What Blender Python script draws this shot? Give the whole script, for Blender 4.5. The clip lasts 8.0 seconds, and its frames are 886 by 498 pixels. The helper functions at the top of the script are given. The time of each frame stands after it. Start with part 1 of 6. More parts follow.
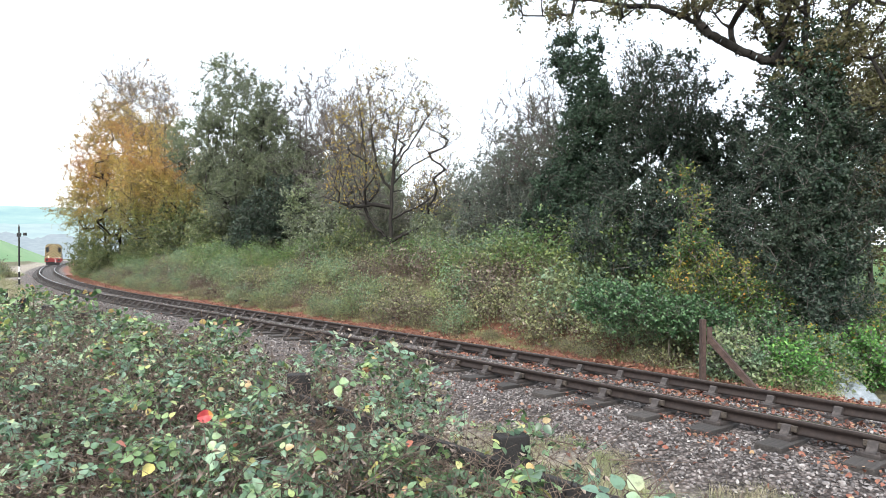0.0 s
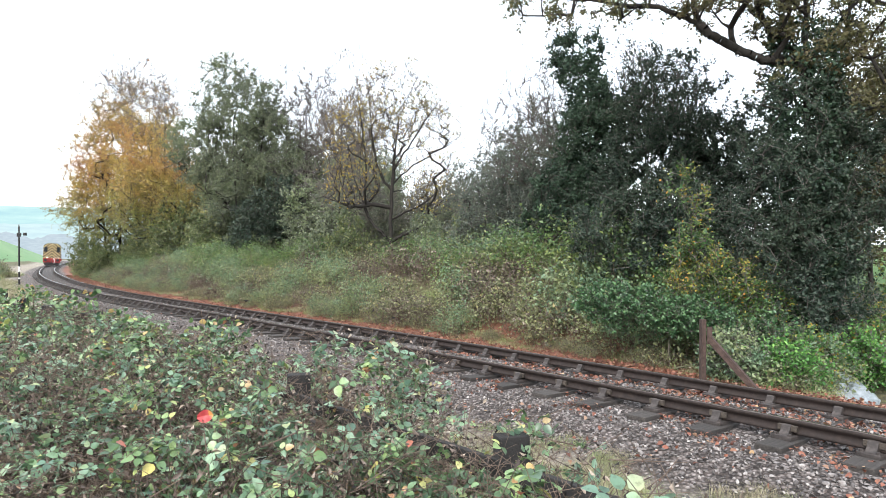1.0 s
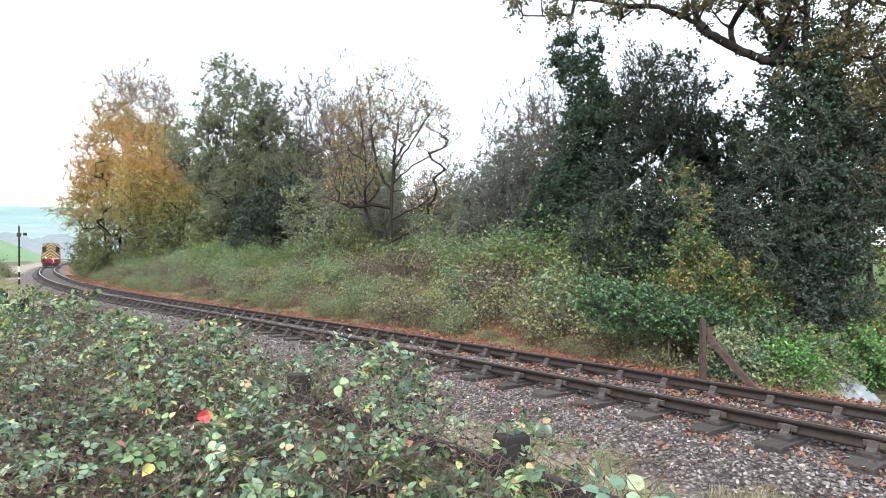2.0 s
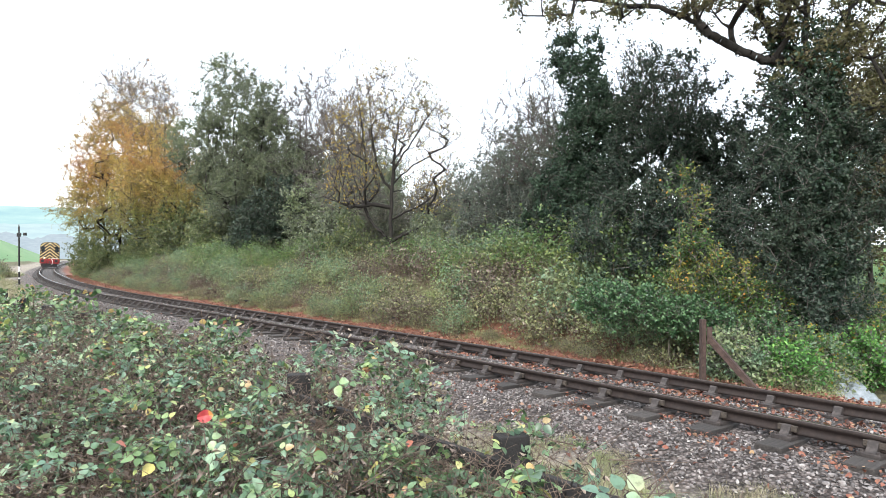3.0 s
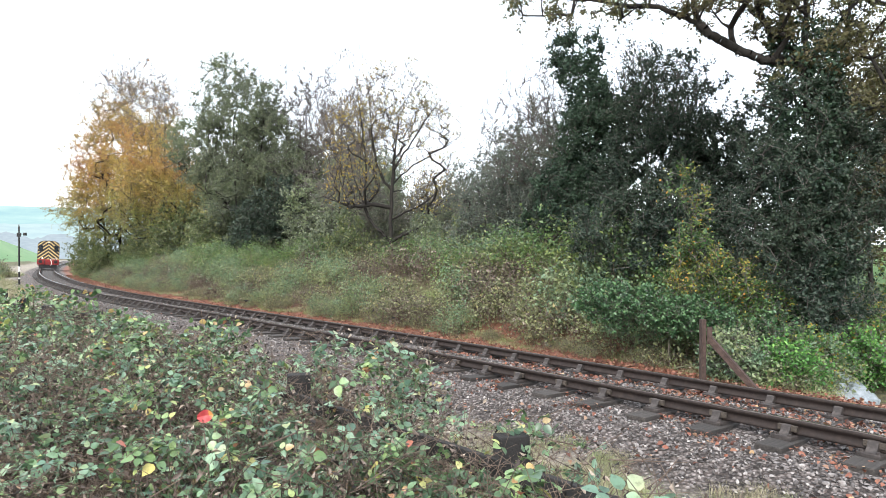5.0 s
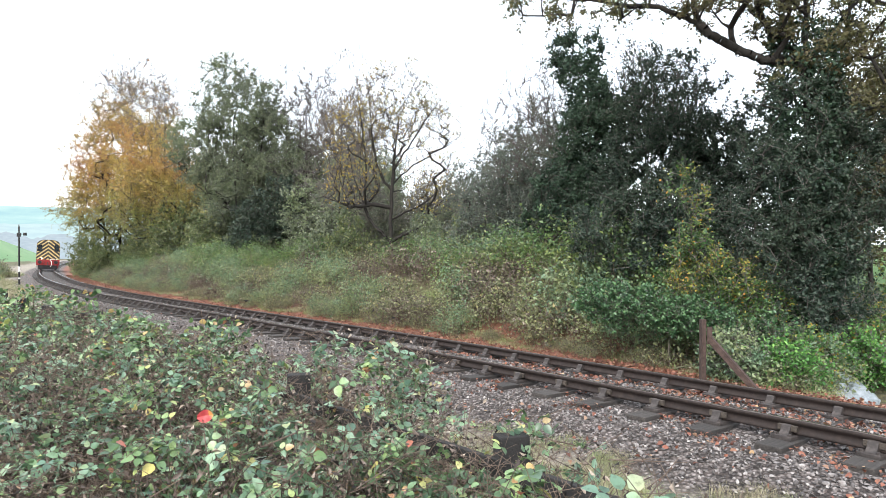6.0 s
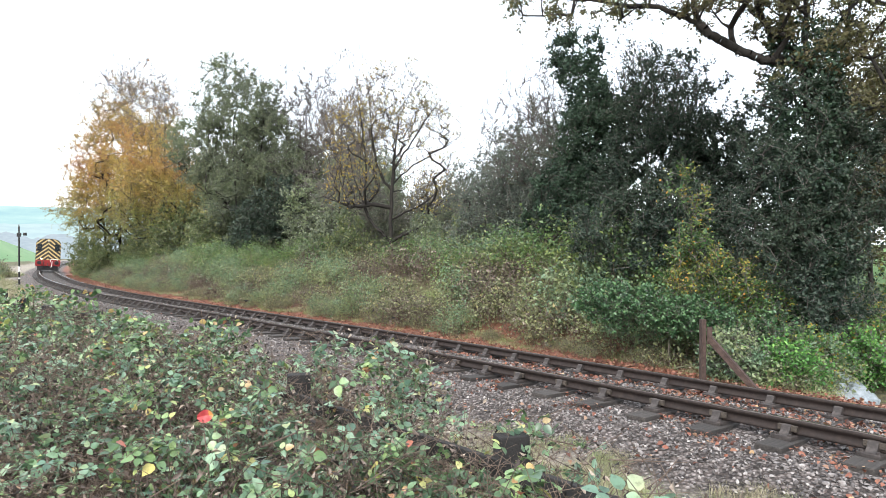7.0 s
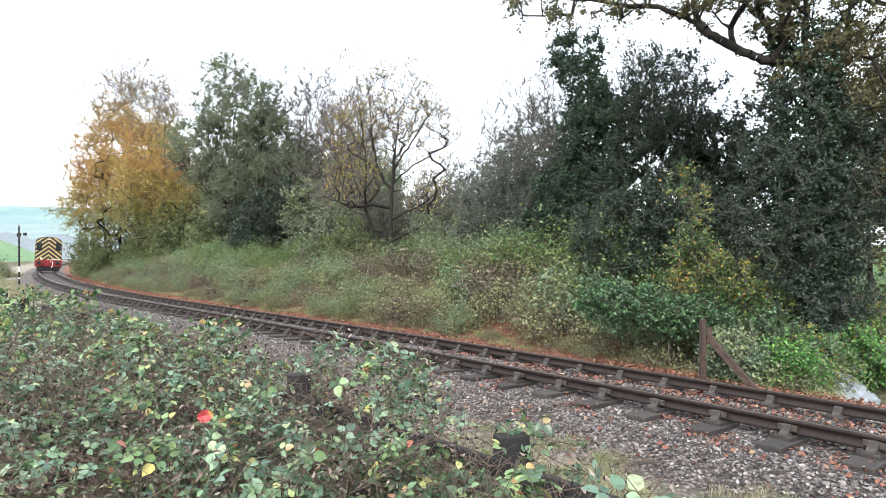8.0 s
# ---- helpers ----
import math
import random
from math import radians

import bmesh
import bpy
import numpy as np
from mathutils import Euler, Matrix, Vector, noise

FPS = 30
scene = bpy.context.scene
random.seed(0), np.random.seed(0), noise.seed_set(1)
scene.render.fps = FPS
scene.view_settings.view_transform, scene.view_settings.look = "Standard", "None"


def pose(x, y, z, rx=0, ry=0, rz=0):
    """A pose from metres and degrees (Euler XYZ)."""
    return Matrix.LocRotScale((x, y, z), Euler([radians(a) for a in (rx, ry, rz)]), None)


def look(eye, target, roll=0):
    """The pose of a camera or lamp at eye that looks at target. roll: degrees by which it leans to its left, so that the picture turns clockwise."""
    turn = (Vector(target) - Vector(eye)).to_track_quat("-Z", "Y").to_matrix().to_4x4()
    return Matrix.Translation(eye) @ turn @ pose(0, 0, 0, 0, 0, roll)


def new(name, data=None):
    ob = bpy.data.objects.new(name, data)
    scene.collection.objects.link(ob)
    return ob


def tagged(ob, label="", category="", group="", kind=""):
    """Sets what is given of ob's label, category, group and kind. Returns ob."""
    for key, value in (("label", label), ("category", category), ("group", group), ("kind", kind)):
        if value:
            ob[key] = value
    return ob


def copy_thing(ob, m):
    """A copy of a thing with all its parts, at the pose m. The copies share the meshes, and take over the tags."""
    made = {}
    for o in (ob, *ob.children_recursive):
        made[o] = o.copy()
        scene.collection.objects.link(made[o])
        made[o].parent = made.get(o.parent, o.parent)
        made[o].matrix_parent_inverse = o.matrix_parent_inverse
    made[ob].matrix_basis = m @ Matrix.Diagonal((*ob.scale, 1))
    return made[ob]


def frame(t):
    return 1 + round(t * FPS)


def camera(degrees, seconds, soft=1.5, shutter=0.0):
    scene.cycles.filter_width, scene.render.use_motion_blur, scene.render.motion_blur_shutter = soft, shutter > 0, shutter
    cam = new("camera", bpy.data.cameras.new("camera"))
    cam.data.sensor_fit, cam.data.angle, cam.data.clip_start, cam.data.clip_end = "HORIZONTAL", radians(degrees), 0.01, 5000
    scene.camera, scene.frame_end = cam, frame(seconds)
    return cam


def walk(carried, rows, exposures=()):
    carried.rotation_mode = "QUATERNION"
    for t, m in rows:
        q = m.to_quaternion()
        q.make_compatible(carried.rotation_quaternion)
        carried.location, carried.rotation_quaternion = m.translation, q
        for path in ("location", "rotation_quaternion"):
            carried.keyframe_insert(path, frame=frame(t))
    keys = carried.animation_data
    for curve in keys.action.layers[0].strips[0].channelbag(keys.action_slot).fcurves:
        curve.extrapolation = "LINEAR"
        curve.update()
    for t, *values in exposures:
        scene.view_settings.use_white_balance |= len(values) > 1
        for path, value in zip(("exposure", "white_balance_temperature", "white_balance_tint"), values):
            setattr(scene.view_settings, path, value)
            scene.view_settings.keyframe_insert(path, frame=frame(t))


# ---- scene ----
# One lens, one still camera on the field side of the fence.
cam = camera(68.0, 8.0, 0.6)
CAM = pose(0.0, 0.0, 1.79, 90 - 0.545, 0.0, 0.0)
walk(cam, [(0.0, CAM), (8.0, CAM)])

# ---------------------------------------------------------------- light
world = bpy.data.worlds.new("overcast_sky")
scene.world = world
world.use_nodes = True
_n, _l = world.node_tree.nodes, world.node_tree.links
_n.clear()
sky = _n.new("ShaderNodeTexSky")
sky.sky_type = "NISHITA"
sky.sun_disc = False
sky.sun_elevation, sky.sun_rotation = radians(42), radians(200)
sky.air_density, sky.dust_density, sky.ozone_density = 1.0, 4.0, 1.0
bg_sky = _n.new("ShaderNodeBackground")
bg_sky.inputs["Strength"].default_value = 0.08
_l.new(sky.outputs["Color"], bg_sky.inputs["Color"])
bg_cloud = _n.new("ShaderNodeBackground")       # even white cloud cover
bg_cloud.inputs["Color"].default_value = (0.90, 0.96, 1.03, 1)
bg_cloud.inputs["Strength"].default_value = 1.75
_add = _n.new("ShaderNodeAddShader")
_out = _n.new("ShaderNodeOutputWorld")
_l.new(bg_sky.outputs[0], _add.inputs[0])
_l.new(bg_cloud.outputs[0], _add.inputs[1])
_l.new(_add.outputs[0], _out.inputs[0])

sun = new("sun", bpy.data.lights.new("sun", "SUN"))
sun.data.energy, sun.data.angle, sun.data.color = 4.2, radians(16), (1.0, 0.985, 0.955)
sun.matrix_world = look((-8, -18, 20), (0, 6, 0))
scene.view_settings.exposure = 0.12

# ---------------------------------------------------------------- the line of the track
KNOT_S = np.array([-8, 10, 30, 50, 65, 80, 95, 110, 130, 160.0])
KNOT_K = np.array([0.00187, 0.00354, -0.00317, -0.00451, -0.00172, -0.00027, -0.00092, -0.00106, -0.00097, -0.00097])
KNOT_ZS = np.array([-60, -8, 0, 30, 60, 90, 120, 160, 400.0])
KNOT_Z = np.array([-0.02, -0.01, 0, -0.545, -0.883, -1.573, -2.038, -2.578, -4.0])
CANT = 0.05
GAUGE = 0.7525
PITCH = 0.7585
PHASE = -0.05
SS = np.arange(-60, 400.01, 0.25)
_k = np.where((SS < -8) | (SS > 200), 0, np.interp(SS, KNOT_S, KNOT_K))
_h = np.concatenate([[0], np.cumsum((_k[1:] + _k[:-1]) / 2 * 0.25)])
HEAD = _h - np.interp(0, SS, _h) + 2.22194
_dx, _dy = np.cos(HEAD), np.sin(HEAD)
CX = np.concatenate([[0], np.cumsum((_dx[1:] + _dx[:-1]) / 2 * 0.25)])
CY = np.concatenate([[0], np.cumsum((_dy[1:] + _dy[:-1]) / 2 * 0.25)])
CX += 4.47307 - np.interp(0, SS, CX)
CY += 6.52192 - np.interp(0, SS, CY)


def smooth(x, a, b):
    t = np.clip((x - a) / (b - a), 0, 1)
    return t * t * (3 - 2 * t)


def along(s, d):
    """World x, y of a place s metres along the line and d metres to its right (far side)."""
    h = np.interp(s, SS, HEAD)
    return np.interp(s, SS, CX) + d * np.sin(h), np.interp(s, SS, CY) - d * np.cos(h)


def rail_z(s):
    return np.interp(s, KNOT_ZS, KNOT_Z)


def where(x, y):
    """The s and d of a world place."""
    x, y = np.atleast_1d(np.asarray(x, float)), np.atleast_1d(np.asarray(y, float))
    i = np.array([np.argmin((CX - a) ** 2 + (CY - b) ** 2) for a, b in zip(x, y)])
    hx, hy = np.cos(HEAD[i]), np.sin(HEAD[i])
    ex, ey = x - CX[i], y - CY[i]
    return SS[i] + ex * hx + ey * hy, ex * hy - ey * hx


def wave(x, y, f, seed=0.0):
    """A cheap smooth unevenness between about -1 and 1."""
    return (np.sin(x * f + seed) * np.cos(y * f * 1.13 - seed * 2) + 0.6 * np.sin(x * f * 2.3 - y * f * 1.7 + seed * 3)
            + 0.4 * np.cos(x * f * 3.9 + y * f * 3.1 + seed)) / 2.0


def ground_sd(s, d):
    """Height of the ground at s, d."""
    s, d = np.asarray(s, float), np.asarray(d, float)
    z = rail_z(np.clip(s, -60, 400))
    bed = -0.245 + 0.05 * (1 - smooth(np.abs(d), 0.45, 0.72)) - CANT * np.clip(d, -1.6, 1.6)
    near = bed - 0.16 * smooth(-d, 1.5, 2.6) + 0.12 * smooth(-d, 3.6, 5.2) + 0.45 * smooth(-d, 5.0, 7.5)
    rise = smooth(s, 1.5, 9.0) * (1 - 0.35 * smooth(s, 30, 60))
    far = bed - 0.06 * smooth(d, 1.5, 2.2) + rise * (1.35 * smooth(d, 2.6, 6.5) + 0.5 * smooth(d, 6.5, 14)) - (1 - rise) * 0.45 * smooth(d, 2.2, 5)
    g = np.where(d < 0, near, far)
    rough = smooth(np.abs(d), 1.9, 4.0)
    g = g + z + rough * (0.07 * wave(s, d, 0.9) + 0.05 * wave(s, d, 2.1, 1.3))
    return g


def ground(x, y):
    s, d = where(x, y)
    return ground_sd(s, d)


# ---------------------------------------------------------------- mesh helpers
rng = np.random.default_rng(11)


def fast(name, V, F, mat=None, shade=False, uv=None):
    """A mesh from arrays of vertices and of faces with one count of corners."""
    V, F = np.ascontiguousarray(V, np.float32), np.ascontiguousarray(F, np.int32)
    me = bpy.data.meshes.new(name)
    n, k = F.shape
    me.vertices.add(len(V))
    me.vertices.foreach_set("co", V.ravel())
    me.loops.add(n * k)
    me.loops.foreach_set("vertex_index", F.ravel())
    me.polygons.add(n)
    me.polygons.foreach_set("loop_start", np.arange(n, dtype=np.int32) * k)
    me.update(calc_edges=True)
    if shade:
        me.polygons.foreach_set("use_smooth", np.ones(n, bool))
    if mat:
        me.materials.append(mat)
    return me


def under(ob, parent):
    ob.parent = parent
    return ob


def part(name, bm, material, parent, label=""):
    me = bpy.data.meshes.new(name)
    bm.to_mesh(me)
    bm.free()
    me.materials.append(material)
    ob = under(new(name, me), parent)
    return tagged(ob, label) if label else ob


def mesh_part(name, me, parent, label="", kind=""):
    ob = under(new(name, me), parent)
    return tagged(ob, label, kind=kind)


def box(bm, x0, x1, y0, y1, z0, z1, bevel=0.0):
    r = bmesh.ops.create_cube(bm, size=1.0)
    bmesh.ops.scale(bm, vec=(x1 - x0, y1 - y0, z1 - z0), verts=r["verts"])
    bmesh.ops.translate(bm, vec=((x0 + x1) / 2, (y0 + y1) / 2, (z0 + z1) / 2), verts=r["verts"])
    if bevel:
        e = list({e for v in r["verts"] for e in v.link_edges})
        bmesh.ops.bevel(bm, geom=e, offset=bevel, segments=2, affect="EDGES", profile=0.6)
    return bm


def boxes(*args, bevel=0.0):
    bm = bmesh.new()
    for a in args:
        box(bm, *a, bevel=bevel)
    return bm


def tube(bm, p, q, r0, r1=None, seg=12):
    p, q = Vector(p), Vector(q)
    r1 = r0 if r1 is None else r1
    m = Matrix.Translation((p + q) / 2) @ (q - p).to_track_quat("Z", "Y").to_matrix().to_4x4()
    bmesh.ops.create_cone(bm, cap_ends=True, segments=seg, radius1=r0, radius2=r1, depth=(q - p).length, matrix=m)
    return bm


def tubes(*args, seg=12):
    bm = bmesh.new()
    for a in args:
        tube(bm, *a, seg=seg)
    return bm


def extrude_outline(pts, y0, y1):
    """A prism from an outline in x, z, drawn from y0 to y1."""
    bm = bmesh.new()
    a = [bm.verts.new((x, y0, z)) for x, z in pts]
    b = [bm.verts.new((x, y1, z)) for x, z in pts]
    n = len(pts)
    bm.faces.new(a)
    bm.faces.new(b[::-1])
    for i in range(n):
        bm.faces.new((a[i], b[i], b[(i + 1) % n], a[(i + 1) % n]))
    bmesh.ops.recalc_face_normals(bm, faces=bm.faces)
    return bm


# ---------------------------------------------------------------- materials
class Nodes:
    def __init__(self, name):
        self.mat = bpy.data.materials.new(name)
        self.mat.use_nodes = True
        self.t = self.mat.node_tree
        self.bsdf = self.t.nodes["Principled BSDF"]
        self.out = self.t.nodes["Material Output"]

    def add(self, kind, **values):
        nd = self.t.nodes.new(kind)
        for k, v in values.items():
            nd.inputs[k].default_value = v
        return nd

    def link(self, a, b):
        self.t.links.new(a, b)

    def coords(self):
        return self.t.nodes.new("ShaderNodeTexCoord")

    def noise(self, scale, detail=4, rough=0.6, src="Object"):
        nd = self.add("ShaderNodeTexNoise", Scale=scale, Detail=detail, Roughness=rough)
        self.link(self.coords().outputs[src], nd.inputs["Vector"])
        return nd.outputs["Fac"]

    def ramp(self, fac, stops, mode="LINEAR"):
        nd = self.t.nodes.new("ShaderNodeValToRGB")
        nd.color_ramp.interpolation = mode
        el = nd.color_ramp.elements
        while len(el) < len(stops):
            el.new(0.5)
        for e, (p, c) in zip(el, stops):
            e.position, e.color = p, (*c, 1)
        self.link(fac, nd.inputs["Fac"])
        return nd.outputs["Color"]

    def mix(self, fac, a, b, blend="MIX"):
        nd = self.t.nodes.new("ShaderNodeMix")
        nd.data_type, nd.blend_type = "RGBA", blend
        for sock, v in ((nd.inputs[0], fac), (nd.inputs[6], a), (nd.inputs[7], b)):
            if isinstance(v, (int, float)):
                sock.default_value = v
            elif isinstance(v, tuple):
                sock.default_value = (*v, 1)
            else:
                self.link(v, sock)
        return nd.outputs[2]

    def math(self, op, a, b=0.0):
        nd = self.t.nodes.new("ShaderNodeMath")
        nd.operation = op
        for sock, v in zip(nd.inputs, (a, b)):
            if isinstance(v, (int, float)):
                sock.default_value = v
            else:
                self.link(v, sock)
        return nd.outputs[0]

    def bump(self, height, strength=0.4, distance=0.01):
        nd = self.add("ShaderNodeBump", Strength=strength, Distance=distance)
        self.link(height, nd.inputs["Height"])
        self.link(nd.outputs[0], self.bsdf.inputs["Normal"])

    def done(self, colour, rough=0.6, metal=0.0):
        for key, v in (("Base Color", colour), ("Roughness", rough), ("Metallic", metal)):
            if isinstance(v, (int, float)):
                self.bsdf.inputs[key].default_value = v
            elif isinstance(v, tuple):
                self.bsdf.inputs[key].default_value = (*v, 1)
            else:
                self.link(v, self.bsdf.inputs[key])
        return self.mat


def leaf_material(name, stops, patch=None, patch_scale=0.6, rough=0.42, thin=0.35, spread=(0.38, 0.62), sat=0.88,
                  low=None, gloss=0.45):
    """Leaves: a colour for each leaf by chance, a second set of colours in patches, light coming through.
    low = (stops, z0, z1): leaves that turn later, below z0, up to z1."""
    m = Nodes(name)
    geo = m.t.nodes.new("ShaderNodeNewGeometry")
    rnd = geo.outputs["Random Per Island"]
    col = m.ramp(rnd, stops)
    if patch:
        other = m.ramp(rnd, patch)
        where_ = m.ramp(m.noise(patch_scale, 3, 0.6), [(spread[0], (0, 0, 0)), (spread[1], (1, 1, 1))])
        col = m.mix(where_, col, other)
    if low:
        xyz = m.t.nodes.new("ShaderNodeSeparateXYZ")
        m.link(m.coords().outputs["Object"], xyz.inputs[0])
        ragged = m.math("ADD", xyz.outputs["Z"], m.math("MULTIPLY", m.math("SUBTRACT", m.noise(0.7, 4), 0.5), 9.0))
        fall = m.t.nodes.new("ShaderNodeMapRange")
        fall.inputs["From Min"].default_value, fall.inputs["From Max"].default_value = low[1], low[2]
        m.link(ragged, fall.inputs["Value"])
        col = m.mix(fall.outputs[0], m.ramp(rnd, low[0]), col)
    spots = m.ramp(m.noise(55, 4, 0.75), [(0.34, (0.50, 0.46, 0.42)), (0.5, (0.92, 0.92, 0.90)), (0.68, (1, 1, 1))])
    col = m.mix(0.75, col, spots, "MULTIPLY")
    tone = m.add("ShaderNodeHueSaturation", Saturation=sat, Value=1.0)
    m.link(col, tone.inputs["Color"])
    col = tone.outputs["Color"]
    m.done(col, rough)
    m.bsdf.inputs["Specular IOR Level"].default_value = gloss
    tr = m.t.nodes.new("ShaderNodeBsdfTranslucent")
    warm = m.mix(0.5, col, (0.9, 1.0, 0.5), "MULTIPLY")
    m.link(warm, tr.inputs["Color"])
    mx = m.t.nodes.new("ShaderNodeMixShader")
    mx.inputs[0].default_value = thin
    m.link(m.bsdf.outputs[0], mx.inputs[1])
    m.link(tr.outputs[0], mx.inputs[2])
    m.link(mx.outputs[0], m.out.inputs["Surface"])
    return m.mat


def bark_material(name, dark, light, moss=None):
    m = Nodes(name)
    n = m.noise(7, 6, 0.7)
    col = m.ramp(n, [(0.3, dark), (0.7, light)])
    if moss:
        col = m.mix(m.ramp(m.noise(1.6, 4), [(0.45, (0, 0, 0)), (0.62, (1, 1, 1))]), col, moss)
    m.bump(m.noise(22, 5, 0.75), 0.7, 0.02)
    return m.done(col, 0.9)


def painted(name, base, worn, scale=6.0, rough=0.5, amount=0.6, metal=0.0):
    m = Nodes(name)
    col = m.ramp(m.noise(scale, 5, 0.7), [(amount - 0.15, base), (min(1.0, amount + 0.12), worn)])
    m.bump(m.noise(scale * 9, 4), 0.15, 0.004)
    return m.done(col, m.math("ADD", m.math("MULTIPLY", m.noise(scale * 2), 0.3), rough - 0.15), metal)


BARK = bark_material("bark_grey_brown", (0.035, 0.028, 0.022), (0.12, 0.10, 0.08), (0.06, 0.075, 0.03))
BARK_DARK = bark_material("bark_dark", (0.014, 0.012, 0.010), (0.05, 0.042, 0.034))
TWIG = bark_material("twig_brown", (0.07, 0.060, 0.055), (0.18, 0.158, 0.147))
CANE = bark_material("dry_cane", (0.04, 0.027, 0.021), (0.20, 0.145, 0.11))
BARK_OAK = bark_material("bark_oak_black", (0.006, 0.005, 0.004), (0.026, 0.021, 0.017))
# ---------------------------------------------------------------- plants: helpers
def turns(n, up=0.0, tilt=1.0):
    """n random rotation matrices; up pulls the leaf's face to the sky."""
    nz = rng.normal(size=(n, 3)) * tilt
    nz[:, 2] += up
    nz /= np.linalg.norm(nz, axis=1, keepdims=True) + 1e-9
    a = rng.normal(size=(n, 3))
    ax = a - (a * nz).sum(1, keepdims=True) * nz
    ax /= np.linalg.norm(ax, axis=1, keepdims=True) + 1e-9
    ay = np.cross(nz, ax)
    return np.stack([ax, ay, nz], 2)


# leaf outlines: along x from the stalk to the tip, a little folded and drooping
KITE_V = np.array([(0, 0, 0), (0.45, 0.30, 0.07), (1, 0, -0.08), (0.45, -0.30, 0.07)])
KITE_F = np.array([(0, 2, 1), (0, 3, 2)])
OVAL_V = np.array([(0, 0, 0), (0.25, 0.26, 0.05), (0.6, 0.30, 0.05), (1, 0, -0.14), (0.6, -0.30, 0.05), (0.25, -0.26, 0.05), (0.5, 0, -0.01)])
OVAL_F = np.array([(6, 0, 5), (6, 1, 0), (6, 2, 1), (6, 3, 2), (6, 4, 3), (6, 5, 4)])
BLADE_V = np.array([(0, 0.5, 0), (0, -0.5, 0), (0.5, 0.4, 0.10), (0.5, -0.4, 0.10), (1, 0, 0.0)])
BLADE_F = np.array([(0, 1, 3), (0, 3, 2), (2, 3, 4)])


def leaves(P, size, TV=KITE_V, TF=KITE_F, up=0.5, vary=0.4, R=None):
    """Vertices and faces of one leaf at each place."""
    n = len(P)
    R = turns(n, up) if R is None else R
    sz = size * (1 + vary * rng.uniform(-1, 1, n))
    V = P[:, None, :] + np.einsum("nij,kj->nki", R, TV) * sz[:, None, None]
    F = TF[None] + (np.arange(n) * len(TV))[:, None, None]
    return V.reshape(-1, 3), F.reshape(-1, TF.shape[1])


def leaflet_outline():
    """A pointed oval with toothed edges, folded along the midrib and drooping at the tip."""
    us = (0.0, 0.14, 0.30, 0.38, 0.56, 0.64, 0.82, 1.0)
    ws = (0.0, 0.25, 0.36, 0.33, 0.34, 0.29, 0.16, 0.0)
    V = [(u, 0, -0.16 * u * u) for u in (0.0, 0.30, 0.64, 1.0)]
    for sg in (1, -1):
        V += [(u, sg * w, 0.30 * w - 0.16 * u * u) for u, w in zip(us[1:-1], ws[1:-1])]
    F = []
    for k, b in ((0, 4), (1, 10)):
        tri = [(0, b + 1, b), (0, 1, b + 1), (1, b + 2, b + 1), (1, b + 3, b + 2), (1, 2, b + 3), (2, b + 4, b + 3), (2, b + 5, b + 4), (2, 3, b + 5)]
        F += [f[::-1] if k else f for f in tri]
    return np.array(V, float), np.array(F)


LEAFLET_V, LEAFLET_F = leaflet_outline()


def trifoliate(P, size, up=1.6):
    """Bramble leaves: three oval leaflets on one stalk."""
    n = len(P)
    R = turns(n, up)
    out_v, out_f, base = [], [], 0
    sz = size * (1 + 0.35 * rng.uniform(-1, 1, n))
    for ang, sc, off in ((0, 1.0, 0.35), (1.25, 0.82, 0.12), (-1.25, 0.82, 0.12)):
        c, s = math.cos(ang), math.sin(ang)
        T = LEAFLET_V * sc * np.array([1, 1.05, 1.0])
        T = T @ np.array([(c, s, 0), (-s, c, 0), (0, 0, 1)]) + np.array([off * c, off * s, -0.03])
        V = P[:, None, :] + np.einsum("nij,kj->nki", R, T) * sz[:, None, None]
        out_v.append(V.reshape(-1, 3))
        out_f.append((LEAFLET_F[None] + (np.arange(n) * len(T))[:, None, None]).reshape(-1, 3) + base)
        base += n * len(T)
    return np.concatenate(out_v), np.concatenate(out_f)


def prisms(A, B, ra, rb, seg=5):
    """Tapered tubes from A to B, all at once."""
    n = len(A)
    w = B - A
    w = w / (np.linalg.norm(w, axis=1, keepdims=True) + 1e-9)
    h = np.where(np.abs(w[:, 2:3]) > 0.9, np.array([[1.0, 0, 0]]), np.array([[0, 0, 1.0]]))
    u = np.cross(w, h)
    u /= np.linalg.norm(u, axis=1, keepdims=True) + 1e-9
    v = np.cross(w, u)
    t = np.arange(seg) * 2 * np.pi / seg
    ring = np.cos(t)[None, :, None] * u[:, None] + np.sin(t)[None, :, None] * v[:, None]
    V = np.concatenate([A[:, None] + ring * ra[:, None, None], B[:, None] + ring * rb[:, None, None]], 1).reshape(-1, 3)
    i = np.arange(seg)
    j = (i + 1) % seg
    T = np.stack([i, j, j + seg, i + seg], 1)
    return V, (T[None] + (np.arange(n) * 2 * seg)[:, None, None]).reshape(-1, 4)


def in_blobs(blobs, n, shell=0.5):
    """Places in a union of ellipsoids (cx, cy, cz, rx, ry, rz), denser to the outside."""
    b = np.array(blobs, float)
    vol = b[:, 3] * b[:, 4] * b[:, 5]
    pick = rng.choice(len(b), n, p=vol / vol.sum())
    v = rng.normal(size=(n, 3))
    v /= np.linalg.norm(v, axis=1, keepdims=True)
    r = rng.uniform(0, 1, n) ** (1 / 3 * (1 - 0.6 * shell))
    r *= 1 + 0.12 * rng.normal(size=n)
    return b[pick, :3] + v * r[:, None] * b[pick, 3:]


